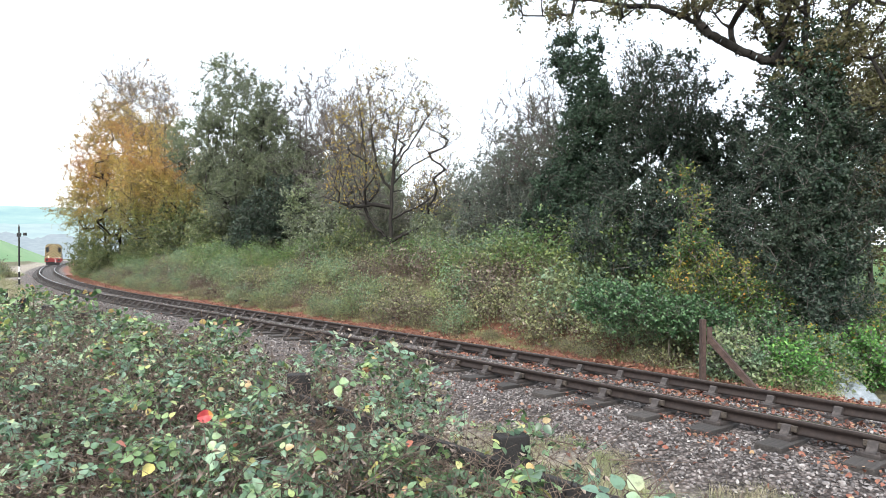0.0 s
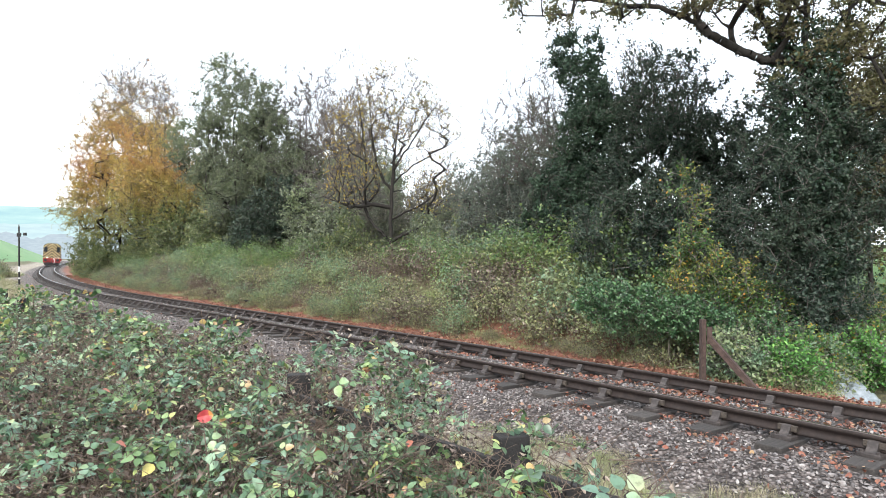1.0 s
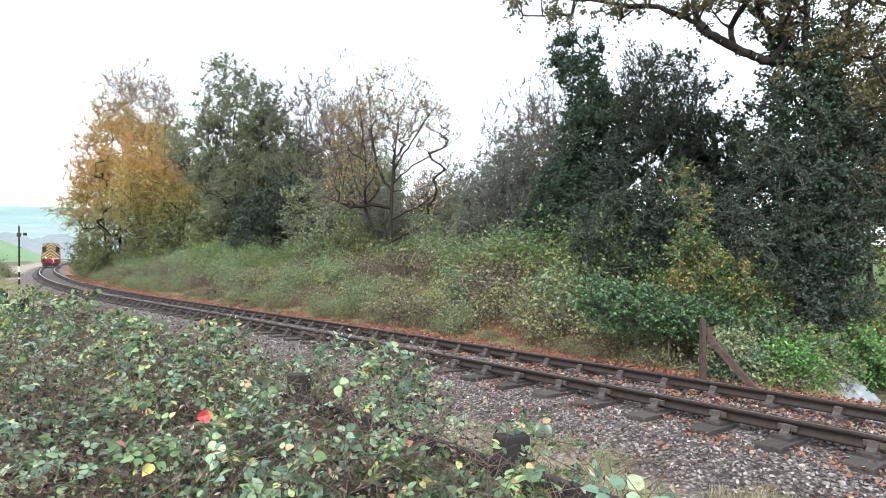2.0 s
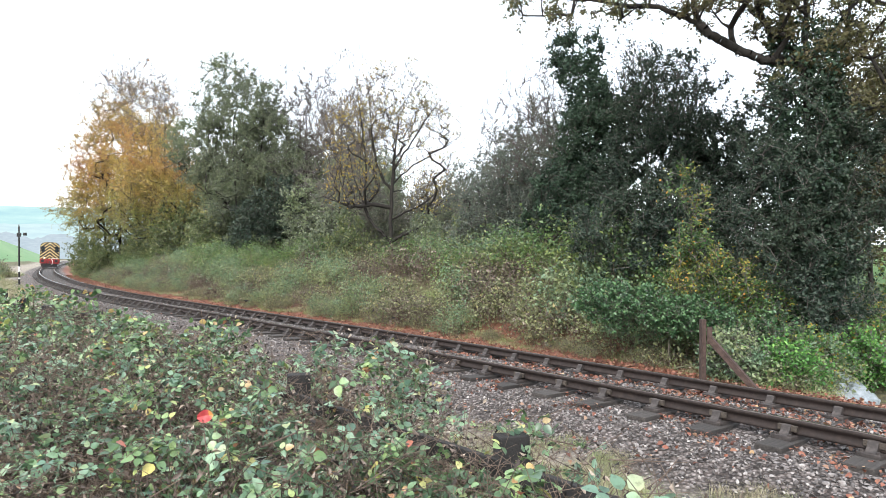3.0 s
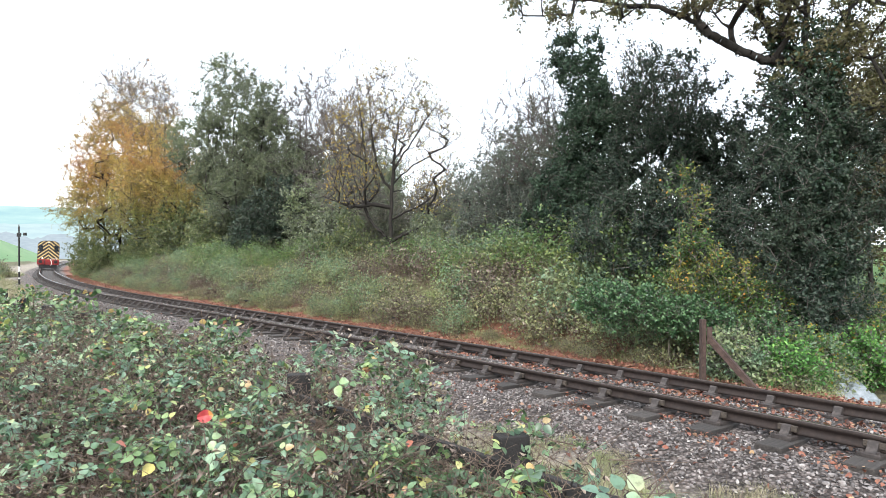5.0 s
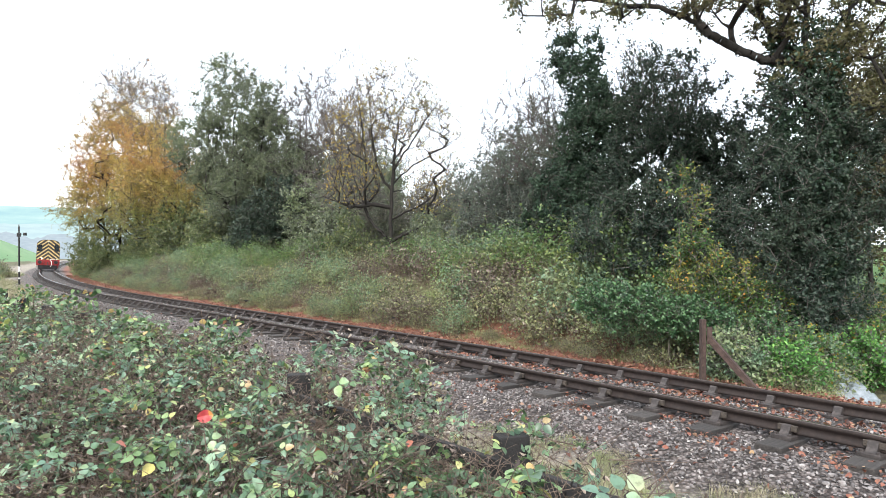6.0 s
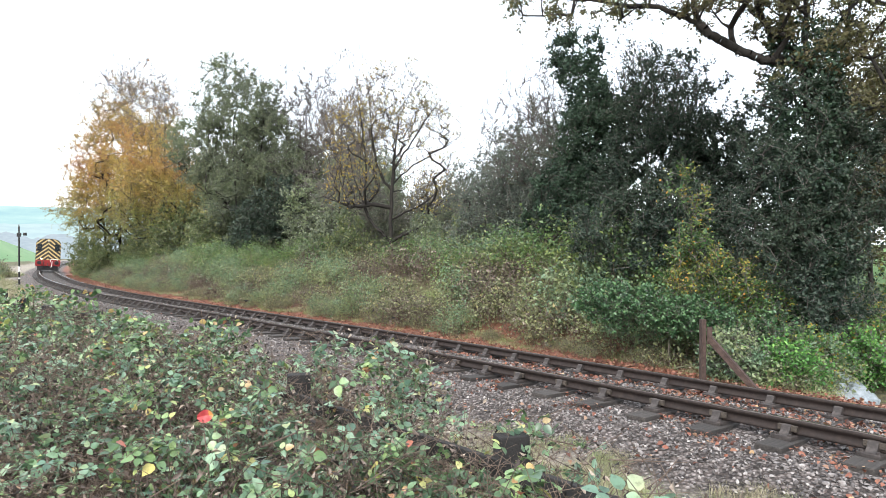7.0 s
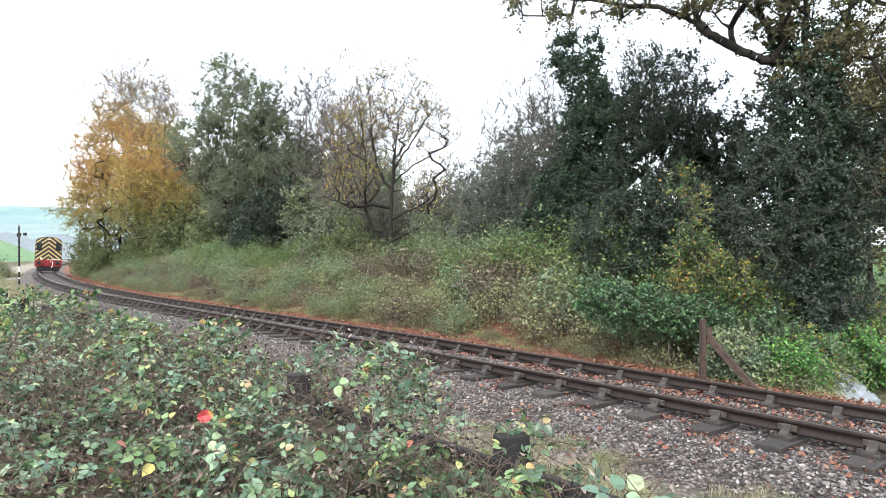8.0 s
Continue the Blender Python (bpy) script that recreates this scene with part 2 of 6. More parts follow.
def rounded(line):
    """A limb's line with its corners cut twice, its ends kept."""
    line = [np.array(p, float) for p in line]
    for _ in range(2):
        cut = [line[0]]
        for a, b in zip(line[:-1], line[1:]):
            cut += [a * 0.75 + b * 0.25, a * 0.25 + b * 0.75]
        line = cut + [line[-1]]
    return line


def skeleton_of(trunks, targets, tip_r, power=0.46, step=0.5, jitter=0.09, curl=0.12):
    """Limbs that grow from the trunks (lists of places) out to every target. Returns edges and radii."""
    pos, par = [], []
    for line in trunks:
        line = [np.array(p, float) for p in line]
        if pos and line[0][2] < 0.01:                 # further stems rise from the same root
            line = [np.array(trunks[0][0], float) - np.array([0, 0, 0.12])] + line
        prev = -1
        for a, b in zip(line[:-1], line[1:]):
            k = max(1, int(np.linalg.norm(b - a) / step))
            for i in range(k):
                pos.append(a + (b - a) * i / k + (rng.normal(size=3) * jitter * 0.35 if prev >= 0 else 0))
                par.append(prev)
                prev = len(pos) - 1
        pos.append(line[-1])
        par.append(prev)
    root = np.array(trunks[0][0], float)
    cap = len(pos) + len(targets) * 40
    P = np.zeros((cap, 3))
    P[:len(pos)] = pos
    m = len(pos)
    parent = list(par)
    for i in np.argsort(np.linalg.norm(targets - root, axis=1)):
        c = targets[i]
        gap = P[:m] - c
        cost = np.linalg.norm(gap, axis=1) + 1.1 * np.clip(gap[:, 2] + 0.15, 0, None)
        a = int(np.argmin(cost))
        dist = np.linalg.norm(c - P[a])
        k = min(38, max(1, int(dist / step)))
        p0, prev = P[a].copy(), a
        bend = rng.normal(size=3) * dist * curl
        for q in range(1, k + 1):
            u = q / k
            P[m] = p0 + (c - p0) * u + bend * math.sin(u * math.pi) + (rng.normal(size=3) * jitter * (1 - u * 0.5) if q < k else 0)
            parent.append(prev)
            prev = m
            m += 1
    P = P[:m]
    load = np.zeros(m)
    kids = np.zeros(m, int)
    for i in range(m):
        if parent[i] >= 0:
            kids[parent[i]] += 1
    load[kids == 0] = 1
    for i in range(m - 1, -1, -1):
        if parent[i] >= 0:
            load[parent[i]] += load[i]
    # children may come before late-grown parents only through the trunks, which are in order
    rad = tip_r * np.maximum(load, 1) ** power
    e = np.array([(parent[i], i) for i in range(m) if parent[i] >= 0])
    return P, e, rad


def twigs_at(C, per, length, droop=0.0, rise=0.3, seg=3):
    """Fine twigs from the places C: edges A, B and the places along them."""
    n = len(C) * per
    base = np.repeat(C, per, 0)
    w = rng.normal(size=(n, 3))
    mid = C.mean(0) * np.array([1, 1, 0.55])
    far = base - mid
    w += 0.9 * far / (np.linalg.norm(far, axis=1, keepdims=True) + 1e-6)
    w[:, 2] += rise
    w /= np.linalg.norm(w, axis=1, keepdims=True)
    L = length * rng.uniform(0.4, 1.2, n)
    A, B, p = [], [], base
    for i in range(seg):
        w = w + rng.normal(size=(n, 3)) * 0.28
        w[:, 2] -= droop
        w /= np.linalg.norm(w, axis=1, keepdims=True)
        q = p + w * (L / seg)[:, None]
        A.append(p)
        B.append(q)
        p = q
    return np.concatenate(A), np.concatenate(B), n


def tree(name, x, y, trunks, blobs, leaf_mat, bark, clumps=220, per=5, twig=0.6, leaf=0.07, leaf_n=14, tip=0.010,
         label="", category="tree", group="", droop=0.02, rise=0.3, up=0.5, TV=KITE_V, TF=KITE_F, ivy=None, bare=0.0,
         z=None, shell=0.5, twig_r=0.008, step=0.5, jitter=0.09, trunk_r=0.2, bare_from=0.55, curl=0.12, tseg=2):
    """A tree or shrub: trunk and limbs, fine twigs, and a crown of single leaves. Places are relative to its foot."""
    global rng
    rng = np.random.default_rng(int(abs(x) * 1000 + y * 10))
    top = new(name)
    zz = float(ground(x, y)[0]) - 0.06 if z is None else z
    top.location = (x, y, zz)
    C = in_blobs(blobs, clumps, shell)
    C[:, 2] = np.maximum(C[:, 2], 0.15)
    power = math.log(trunk_r / tip) / math.log(clumps)
    P, e, rad = skeleton_of([rounded(q) for q in trunks], C, tip, power, step, jitter, curl)
    ra, rb = rad[e[:, 0]] * 0.5 + rad[e[:, 1]] * 0.5, rad[e[:, 1]]
    thick = ra > 0.03
    V, F = prisms(P[e[thick, 0]], P[e[thick, 1]], ra[thick], rb[thick], 8)
    V2, F2 = prisms(P[e[~thick, 0]], P[e[~thick, 1]], ra[~thick], rb[~thick], 4)
    V2, F2 = np.concatenate([V, V2]), np.concatenate([F, F2 + len(V)])
    mesh_part("trunk", fast("trunk", V2, F2, bark, True), top)
    A, B, n = twigs_at(C, per, twig, droop, rise, tseg)
    m = len(A)
    taper = np.repeat(np.linspace(1.0, 0.5, tseg), n)
    V, F = prisms(A, B, twig_r * taper, twig_r * taper * 0.7, 3)
    mesh_part("twig_tangle", fast("twig_tangle", V, F, TWIG, True), top, kind="stuff")
    if leaf_n:
        rel = (A[:, 2] - A[:, 2].min()) / (np.ptp(A[:, 2]) + 1e-6)
        keep = rng.uniform(size=m) > bare * smooth(rel + 0.12 * wave(A[:, 0], A[:, 1], 0.8), bare_from, bare_from + 0.3)
        A2, B2 = A[keep], B[keep]
        k = max(1, leaf_n // tseg)
        u = rng.uniform(0, 1.1, (len(A2), k, 1))
        Q = (A2[:, None] + (B2 - A2)[:, None] * u).reshape(-1, 3) + rng.normal(size=(len(A2) * k, 3)) * leaf * 0.4
        V, F = leaves(Q, leaf, TV, TF, up)
        mesh_part("crown", fast("crown", V, F, leaf_mat), top, kind="stuff")
    if ivy:
        mat, radius, count, size, z0, z1 = ivy
        tr = [np.array(p, float) for p in trunks[0]]
        arr = np.array(tr)
        zq = rng.uniform(z0, z1, count)
        c = np.stack([np.interp(zq, arr[:, 2], arr[:, 0]), np.interp(zq, arr[:, 2], arr[:, 1]), zq], 1)
        a = rng.uniform(0, 2 * np.pi, count)
        r = radius * (rng.uniform(0.55, 1.0, count) + 0.45 * np.abs(wave(zq * 2, a * 1.5, 1.0)) + 0.10 * rng.normal(size=count))
        c[:, 0] += np.cos(a) * r
        c[:, 1] += np.sin(a) * r
        V, F = leaves(c, size, OVAL_V * np.array([1, 1.4, 1]), OVAL_F, 0.4)
        mesh_part("ivy", fast("ivy", V, F, mat), top, "dark glossy ivy climbing the trunk", "stuff")
    return tagged(top, label, category, group)
# ---------------------------------------------------------------- ground, one sheet to the horizon
def ground_material():
    m = Nodes("ground_cover")
    at = m.t.nodes.new("ShaderNodeAttribute")
    at.attribute_name = "across"
    d = m.math("ADD", at.outputs["Fac"], m.math("MULTIPLY", m.math("SUBTRACT", m.noise(1.1, 4), 0.5), 1.6))
    cells = m.add("ShaderNodeTexVoronoi", Scale=24.0)
    m.link(m.coords().outputs["Object"], cells.inputs["Vector"])
    grey = m.t.nodes.new("ShaderNodeSeparateColor")
    m.link(cells.outputs["Color"], grey.inputs["Color"])
    stone = m.ramp(grey.outputs["Red"], [(0.0, (0.05, 0.044, 0.042)), (0.45, (0.15, 0.132, 0.126)), (0.8, (0.28, 0.25, 0.24)), (1.0, (0.46, 0.43, 0.42))])
    stone = m.mix(1.0, stone, m.ramp(cells.outputs["Distance"], [(0.25, (1, 1, 1)), (0.62, (0.30, 0.27, 0.26))]), "MULTIPLY")
    stone = m.mix(0.8, stone, m.ramp(m.noise(2.2, 5, 0.7), [(0.35, (0.6, 0.56, 0.54)), (0.65, (1, 0.97, 0.95))]), "MULTIPLY")
    soil = m.ramp(m.noise(5, 6, 0.7), [(0.3, (0.035, 0.03, 0.018)), (0.5, (0.08, 0.075, 0.035)), (0.7, (0.15, 0.13, 0.06))])
    litter = m.ramp(m.noise(18, 5, 0.75), [(0.3, (0.06, 0.03, 0.02)), (0.55, (0.19, 0.07, 0.04)), (0.75, (0.28, 0.13, 0.08))])
    field = m.ramp(m.noise(0.4, 6, 0.6), [(0.3, (0.06, 0.12, 0.035)), (0.7, (0.11, 0.20, 0.06))])
    verge = m.ramp(m.noise(14, 7, 0.8), [(0.34, (0.08, 0.07, 0.055)), (0.5, (0.23, 0.20, 0.16)), (0.66, (0.40, 0.355, 0.285))])

    def band(a, b):
        nd = m.t.nodes.new("ShaderNodeMapRange")
        nd.interpolation_type = "SMOOTHSTEP"
        nd.inputs["From Min"].default_value, nd.inputs["From Max"].default_value = a, b
        m.link(d, nd.inputs["Value"])
        return nd.outputs[0]
    col = m.mix(band(-2.9, -2.2), verge, stone)
    col = m.mix(band(-6.5, -5.0), soil, col)
    col = m.mix(band(1.5, 2.1), col, litter)
    col = m.mix(band(3.4, 4.4), col, soil)
    col = m.mix(band(13, 18), col, field)
    m.bump(m.noise(30, 6, 0.8), 0.9, 0.03)
    return m.done(col, 0.95)


def make_ground():
    s = np.concatenate([-60 - np.geomspace(3000, 4, 14), np.arange(-60, -10, 2.0), np.arange(-10, 60, 0.5), np.arange(60, 170, 0.8),
                        np.arange(170, 400, 6.0), 400 + np.geomspace(6, 3200, 16)])
    d = np.concatenate([-30 - np.geomspace(3000, 3, 18), np.arange(-30, -9, 1.2), np.arange(-9, -3.2, 0.3), np.arange(-3.2, 3.4, 0.16),
                        np.arange(3.4, 10, 0.33), np.arange(10, 30, 1.2), 30 + np.geomspace(3, 3000, 18)])
    S, D = np.meshgrid(s, d, indexing="ij")
    sc = np.clip(S, -60, 400)
    x, y = along(sc, D)
    h = np.interp(sc, SS, HEAD)
    x, y = x + (S - sc) * np.cos(h), y + (S - sc) * np.sin(h)
    h0 = 2.12
    lx = 4.473 + S * math.cos(h0) + D * math.sin(h0)
    ly = 6.522 + S * math.sin(h0) - D * math.cos(h0)
    w = smooth(np.abs(D), 30, 180)
    z = ground_sd(sc, np.clip(D, -60, 60)) - 2.5 * smooth(-D, 12, 60) - 3.0 * smooth(S, 170, 420)
    V = np.stack([x * (1 - w) + lx * w, y * (1 - w) + ly * w, z], -1).reshape(-1, 3)
    n, k = S.shape
    i = np.arange(n * k).reshape(n, k)
    F = np.stack([i[:-1, :-1], i[:-1, 1:], i[1:, 1:], i[1:, :-1]], -1).reshape(-1, 4)
    me = fast("ground", V, F, ground_material(), True)
    me.attributes.new("across", "FLOAT", "POINT").data.foreach_set("value", D.ravel().astype(np.float32))
    tagged(new("ground", me), "earth, ballast bed, leaf litter and grass of the railway cutting", "ground", kind="structure")


make_ground()


# far valley sides, thin mist painted into their colour
def painted_haze(name, stops, scale):
    """Distance with its haze painted in: a black surface glows evenly in mist colours, with faint fields or woods in
    it.
    """
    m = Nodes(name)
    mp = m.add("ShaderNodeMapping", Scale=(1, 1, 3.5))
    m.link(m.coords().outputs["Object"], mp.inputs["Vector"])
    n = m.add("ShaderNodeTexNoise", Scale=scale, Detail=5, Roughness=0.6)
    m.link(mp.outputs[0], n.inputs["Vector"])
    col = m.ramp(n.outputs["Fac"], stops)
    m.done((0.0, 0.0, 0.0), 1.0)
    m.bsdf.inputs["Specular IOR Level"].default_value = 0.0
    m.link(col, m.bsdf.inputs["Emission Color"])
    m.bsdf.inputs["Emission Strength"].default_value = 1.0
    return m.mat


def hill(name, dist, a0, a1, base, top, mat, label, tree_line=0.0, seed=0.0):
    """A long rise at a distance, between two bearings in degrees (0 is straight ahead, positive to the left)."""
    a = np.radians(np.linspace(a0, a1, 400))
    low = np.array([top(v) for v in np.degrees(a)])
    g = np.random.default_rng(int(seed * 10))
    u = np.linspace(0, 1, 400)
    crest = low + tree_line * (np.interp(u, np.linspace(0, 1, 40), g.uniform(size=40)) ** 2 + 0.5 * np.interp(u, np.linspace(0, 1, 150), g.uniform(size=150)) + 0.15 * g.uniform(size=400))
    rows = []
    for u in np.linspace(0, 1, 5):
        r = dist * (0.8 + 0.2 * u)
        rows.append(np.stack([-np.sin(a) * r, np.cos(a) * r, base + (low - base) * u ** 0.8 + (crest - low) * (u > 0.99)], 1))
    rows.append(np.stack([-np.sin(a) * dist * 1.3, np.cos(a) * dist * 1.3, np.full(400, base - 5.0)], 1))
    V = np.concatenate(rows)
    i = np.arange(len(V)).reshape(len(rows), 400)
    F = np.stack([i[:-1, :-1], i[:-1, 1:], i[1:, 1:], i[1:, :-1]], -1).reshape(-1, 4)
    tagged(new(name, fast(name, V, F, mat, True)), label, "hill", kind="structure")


# no mist in the air here: the haze is each hill's own glowing colour
hill("backdrop_hill_far", 1600, 15, 70, -30, lambda v: 81 + 5 * math.sin(v * 0.16), painted_haze("mist_hill_far", [(0.36, (0.50, 0.78, 0.84)), (0.5, (0.58, 0.86, 0.88)), (0.64, (0.68, 0.93, 0.93))], 0.010),
     "hillside with fields far across the valley, pale blue haze painted into its colour")
hill("backdrop_hill_mid", 800, 20, 60, -20, lambda v: 21 + 0.6 * math.sin(v * 0.7), painted_haze("mist_hill_mid", [(0.36, (0.60, 0.80, 0.87)), (0.64, (0.70, 0.90, 0.93))], 0.05),
     "wooded hillside across the valley, haze painted into its colour", 1.5, 0.7)
hill("backdrop_wood", 330, 22, 60, -12, lambda v: 3.2 + 0.35 * math.sin(v * 1.9), painted_haze("mist_wood", [(0.3, (0.48, 0.59, 0.68)), (0.7, (0.62, 0.73, 0.80))], 0.35),
     "line of trees along the valley floor, haze painted into its colour", 2.2, 2.1)


def field_hill():
    m = Nodes("pasture")
    col = m.ramp(m.noise(0.15, 5), [(0.3, (0.11, 0.20, 0.095)), (0.7, (0.16, 0.25, 0.13))])
    m.done(col, 0.95)
    hill("backdrop_field", 190, 27, 62, -9, lambda v: min(8.0, -0.9 + 1.5 * (v - 31.7)), m.mat, "sloping green pasture beyond the line")


field_hill()

# ---------------------------------------------------------------- track
def rust_material(name, a, b, c, rough=0.75, scale=14):
    m = Nodes(name)
    col = m.ramp(m.noise(scale, 6, 0.7), [(0.3, a), (0.5, b), (0.72, c)])
    m.bump(m.noise(90, 4, 0.7), 0.35, 0.004)
    return m.done(col, rough, 0.15)


RAIL_SIDE = rust_material("rusty_rail_steel", (0.010, 0.006, 0.0055), (0.019, 0.012, 0.010), (0.038, 0.025, 0.021))
RAIL_HEAD = rust_material("worn_rail_head", (0.05, 0.037, 0.033), (0.085, 0.064, 0.058), (0.14, 0.115, 0.105), 0.24, 8)
RAIL_HEAD.node_tree.nodes["Principled BSDF"].inputs["Specular IOR Level"].default_value = 0.85
CHAIR_IRON = rust_material("chair_cast_iron", (0.022, 0.018, 0.017), (0.042, 0.035, 0.033), (0.08, 0.068, 0.063), 0.7)


def sleeper_material():
    m = Nodes("weathered_sleeper_timber")
    info = m.t.nodes.new("ShaderNodeObjectInfo")
    mp = m.add("ShaderNodeMapping", Scale=(1.2, 14, 14))
    m.link(m.coords().outputs["Object"], mp.inputs["Vector"])
    grain = m.add("ShaderNodeTexNoise", Scale=3.0, Detail=6, Roughness=0.7)
    m.link(mp.outputs[0], grain.inputs["Vector"])
    col = m.ramp(grain.outputs["Fac"], [(0.3, (0.016, 0.0145, 0.014)), (0.55, (0.044, 0.040, 0.038)), (0.75, (0.09, 0.082, 0.077))])
    tone = m.ramp(info.outputs["Random"], [(0, (0.75, 0.72, 0.70)), (1, (1.25, 1.2, 1.15))])
    col = m.mix(1.0, col, tone, "MULTIPLY")
    m.bump(grain.outputs["Fac"], 0.6, 0.01)
    return m.done(col, 0.9)


SLEEPER = sleeper_material()
KEY_WOOD = bark_material("oak_key", (0.025, 0.02, 0.016), (0.075, 0.06, 0.048))
RAIL_OUTLINE = [(-0.035, 0.0), (0.035, 0.0), (0.035, -0.040), (0.010, -0.052), (0.010, -0.108), (0.035, -0.118), (0.035, -0.145), (-0.035, -0.145),
                (-0.035, -0.118), (-0.010, -0.108), (-0.010, -0.052), (-0.035, -0.040)]


def rail_mesh(off):
    s = np.concatenate([np.arange(-14, 40, 0.5), np.arange(40, 190, 1.0)])
    prof = np.array(RAIL_OUTLINE)
    k = len(prof)
    V = []
    for u, z in prof:
        x, y = along(s, off + u)
        V.append(np.stack([x, y, rail_z(s) - CANT * (off + u) + z], 1))
    V = np.stack(V, 1).reshape(-1, 3)
    n = len(s)
    i = np.arange(n * k).reshape(n, k)
    F = np.concatenate([np.stack([i[:-1, j], i[:-1, (j + 1) % k], i[1:, (j + 1) % k], i[1:, j]], 1) for j in range(k)])
    me = fast("rail", V, F, RAIL_SIDE)
    me.materials.append(RAIL_HEAD)
    idx = np.zeros(len(F), np.int32)
    idx[:n - 1] = 1
    me.polygons.foreach_set("material_index", idx)
    return me


def make_track():
    top = new("railway_track")
    for off in (-GAUGE, GAUGE):
        mesh_part("rail", rail_mesh(off), top, "rusty bullhead rail with a worn top")
    sl = boxes((-1.29, 1.29, -0.127, 0.127, -0.33, -0.19), bevel=0.012)
    sme = bpy.data.meshes.new("sleeper")
    sl.to_mesh(sme)
    sme.materials.append(SLEEPER)
    ch = bmesh.new()                                   # base plate, outer and inner jaw with ribs
    box(ch, -0.19, 0.19, -0.10, 0.10, -0.192, -0.150, 0.008)
    for sg in (-1, 1):
        pts = [(sg * 0.042, -0.152), (sg * 0.042, -0.060), (sg * 0.062, -0.048), (sg * 0.085, -0.062), (sg * 0.105, -0.11), (sg * 0.15, -0.152)]
        o = extrude_outline(pts, -0.045, 0.045)
        tmp = bpy.data.meshes.new("jaw")
        o.to_mesh(tmp)
        ch.from_mesh(tmp)
        for yy in (-0.07, 0.07):
            tube(ch, (sg * 0.155, yy, -0.152), (sg * 0.155, yy, -0.128), 0.02, seg=8)
    cme = bpy.data.meshes.new("rail_chair")
    ch.to_mesh(cme)
    cme.materials.append(CHAIR_IRON)
    kb = bmesh.new()
    box(kb, -0.078, -0.036, -0.10, 0.09, -0.118, -0.056, 0.008)
    kme = bpy.data.meshes.new("wooden_key")
    kb.to_mesh(kme)
    kme.materials.append(KEY_WOOD)
    r = random.Random(3)
    for i in range(-6, 228):
        s = i * PITCH + PHASE
        x, y = along(s, r.uniform(-0.05, 0.05))
        h = float(np.interp(s, SS, HEAD))
        skew = 5.0 - 3.5 * float(smooth(s, 5, 20))
        ob = under(new("sleeper", sme), top)
        ob.matrix_basis = pose(float(x), float(y), float(rail_z(s)) , 0, math.degrees(CANT), math.degrees(h) - 90 + skew + r.uniform(-0.8, 0.8))
        if i < 115:
            for off in (-GAUGE, GAUGE):
                c = under(new("rail_chair", cme), ob)
                c.matrix_basis = pose(off, 0, 0, 0, 0, -skew)
                if i < 60:
                    k = under(new("wooden_key", kme), ob)
                    k.matrix_basis = pose(off, 0, 0, 0, 0, -skew if off < 0 else 180 - skew)
    tagged(top, "curved line of rusty rails in iron chairs on weathered timber sleepers", "railway track")


make_track()

# ballast stones and fallen leaves
def stone_material():
    m = Nodes("ballast_stone")
    geo = m.t.nodes.new("ShaderNodeNewGeometry")
    col = m.ramp(geo.outputs["Random Per Island"], [(0.0, (0.05, 0.047, 0.048)), (0.45, (0.165, 0.153, 0.153)), (0.88, (0.30, 0.283, 0.28)), (0.97, (0.40, 0.38, 0.37)), (1.0, (0.50, 0.47, 0.45))])
    col = m.mix(0.5, col, m.ramp(m.noise(40, 4), [(0.35, (0.5, 0.42, 0.36)), (0.65, (1, 1, 1))]), "MULTIPLY")
    m.bump(m.noise(120, 4), 0.3, 0.004)
    return m.done(col, 0.85)


def stones(n, s0, s1, d0, d1, lo, hi, bias=1.0):
    t = rng.uniform(0, 1, n) ** bias
    s, d = s0 + (s1 - s0) * t, rng.uniform(d0, d1, n)
    on_sleeper = np.abs(((s - PHASE - 0.087 * d * (1 - 0.7 * smooth(s, 5, 20))) / PITCH + 0.5) % 1 - 0.5) * PITCH < 0.15
    keep = ~(on_sleeper & (np.abs(d) < 1.32) & (np.abs(d) > 0.52)) & (np.abs(np.abs(d) - GAUGE) > 0.09)
    keep &= rng.uniform(size=n) < 1 - 0.94 * smooth(-d, 1.9, 2.8)
    s, d = s[keep], d[keep]
    x, y = along(s, d)
    size = rng.uniform(lo, hi, len(s)) * (1 + 0.5 * rng.uniform(size=len(s)) ** 3)
    P = np.stack([x, y, ground_sd(s, d) + size * 0.18], 1)
    T = np.array([(1, 0, 0), (-1, 0, 0), (0, 1, 0), (0, -1, 0), (0, 0, 0.75), (0, 0, -0.75), (0.62, 0.62, 0.4), (-0.6, 0.55, 0.45), (-0.6, -0.62, 0.4), (0.6, -0.6, 0.45)]) * 0.5
    TF = np.array([(0, 6, 4), (6, 2, 4), (2, 7, 4), (7, 1, 4), (1, 8, 4), (8, 3, 4), (3, 9, 4), (9, 0, 4), (0, 2, 6), (2, 1, 7), (1, 3, 8), (3, 0, 9)])
    V = T[None] * (1 + 0.3 * rng.uniform(-1, 1, (len(P), len(T), 1))) * np.array([1, 0.8, 0.7])
    V = np.einsum("nij,nkj->nki", turns(len(P), 0.3), V) * size[:, None, None] + P[:, None]
    F = TF[None] + (np.arange(len(P)) * len(T))[:, None, None]
    return V.reshape(-1, 3), F.reshape(-1, 3)


V, F = stones(29000, -2.5, 30, -3.4, 2.0, 0.022, 0.046, 1.6)
V2, F2 = stones(15000, -3.2, 9, -2.9, 2.0, 0.020, 0.044, 1.2)
V, F = np.concatenate([V, V2]), np.concatenate([F, F2 + len(V)])
tagged(new("ballast", fast("ballast", V, F, stone_material())), "loose grey crushed stone ballast between and beside the sleepers", "ballast", kind="stuff")

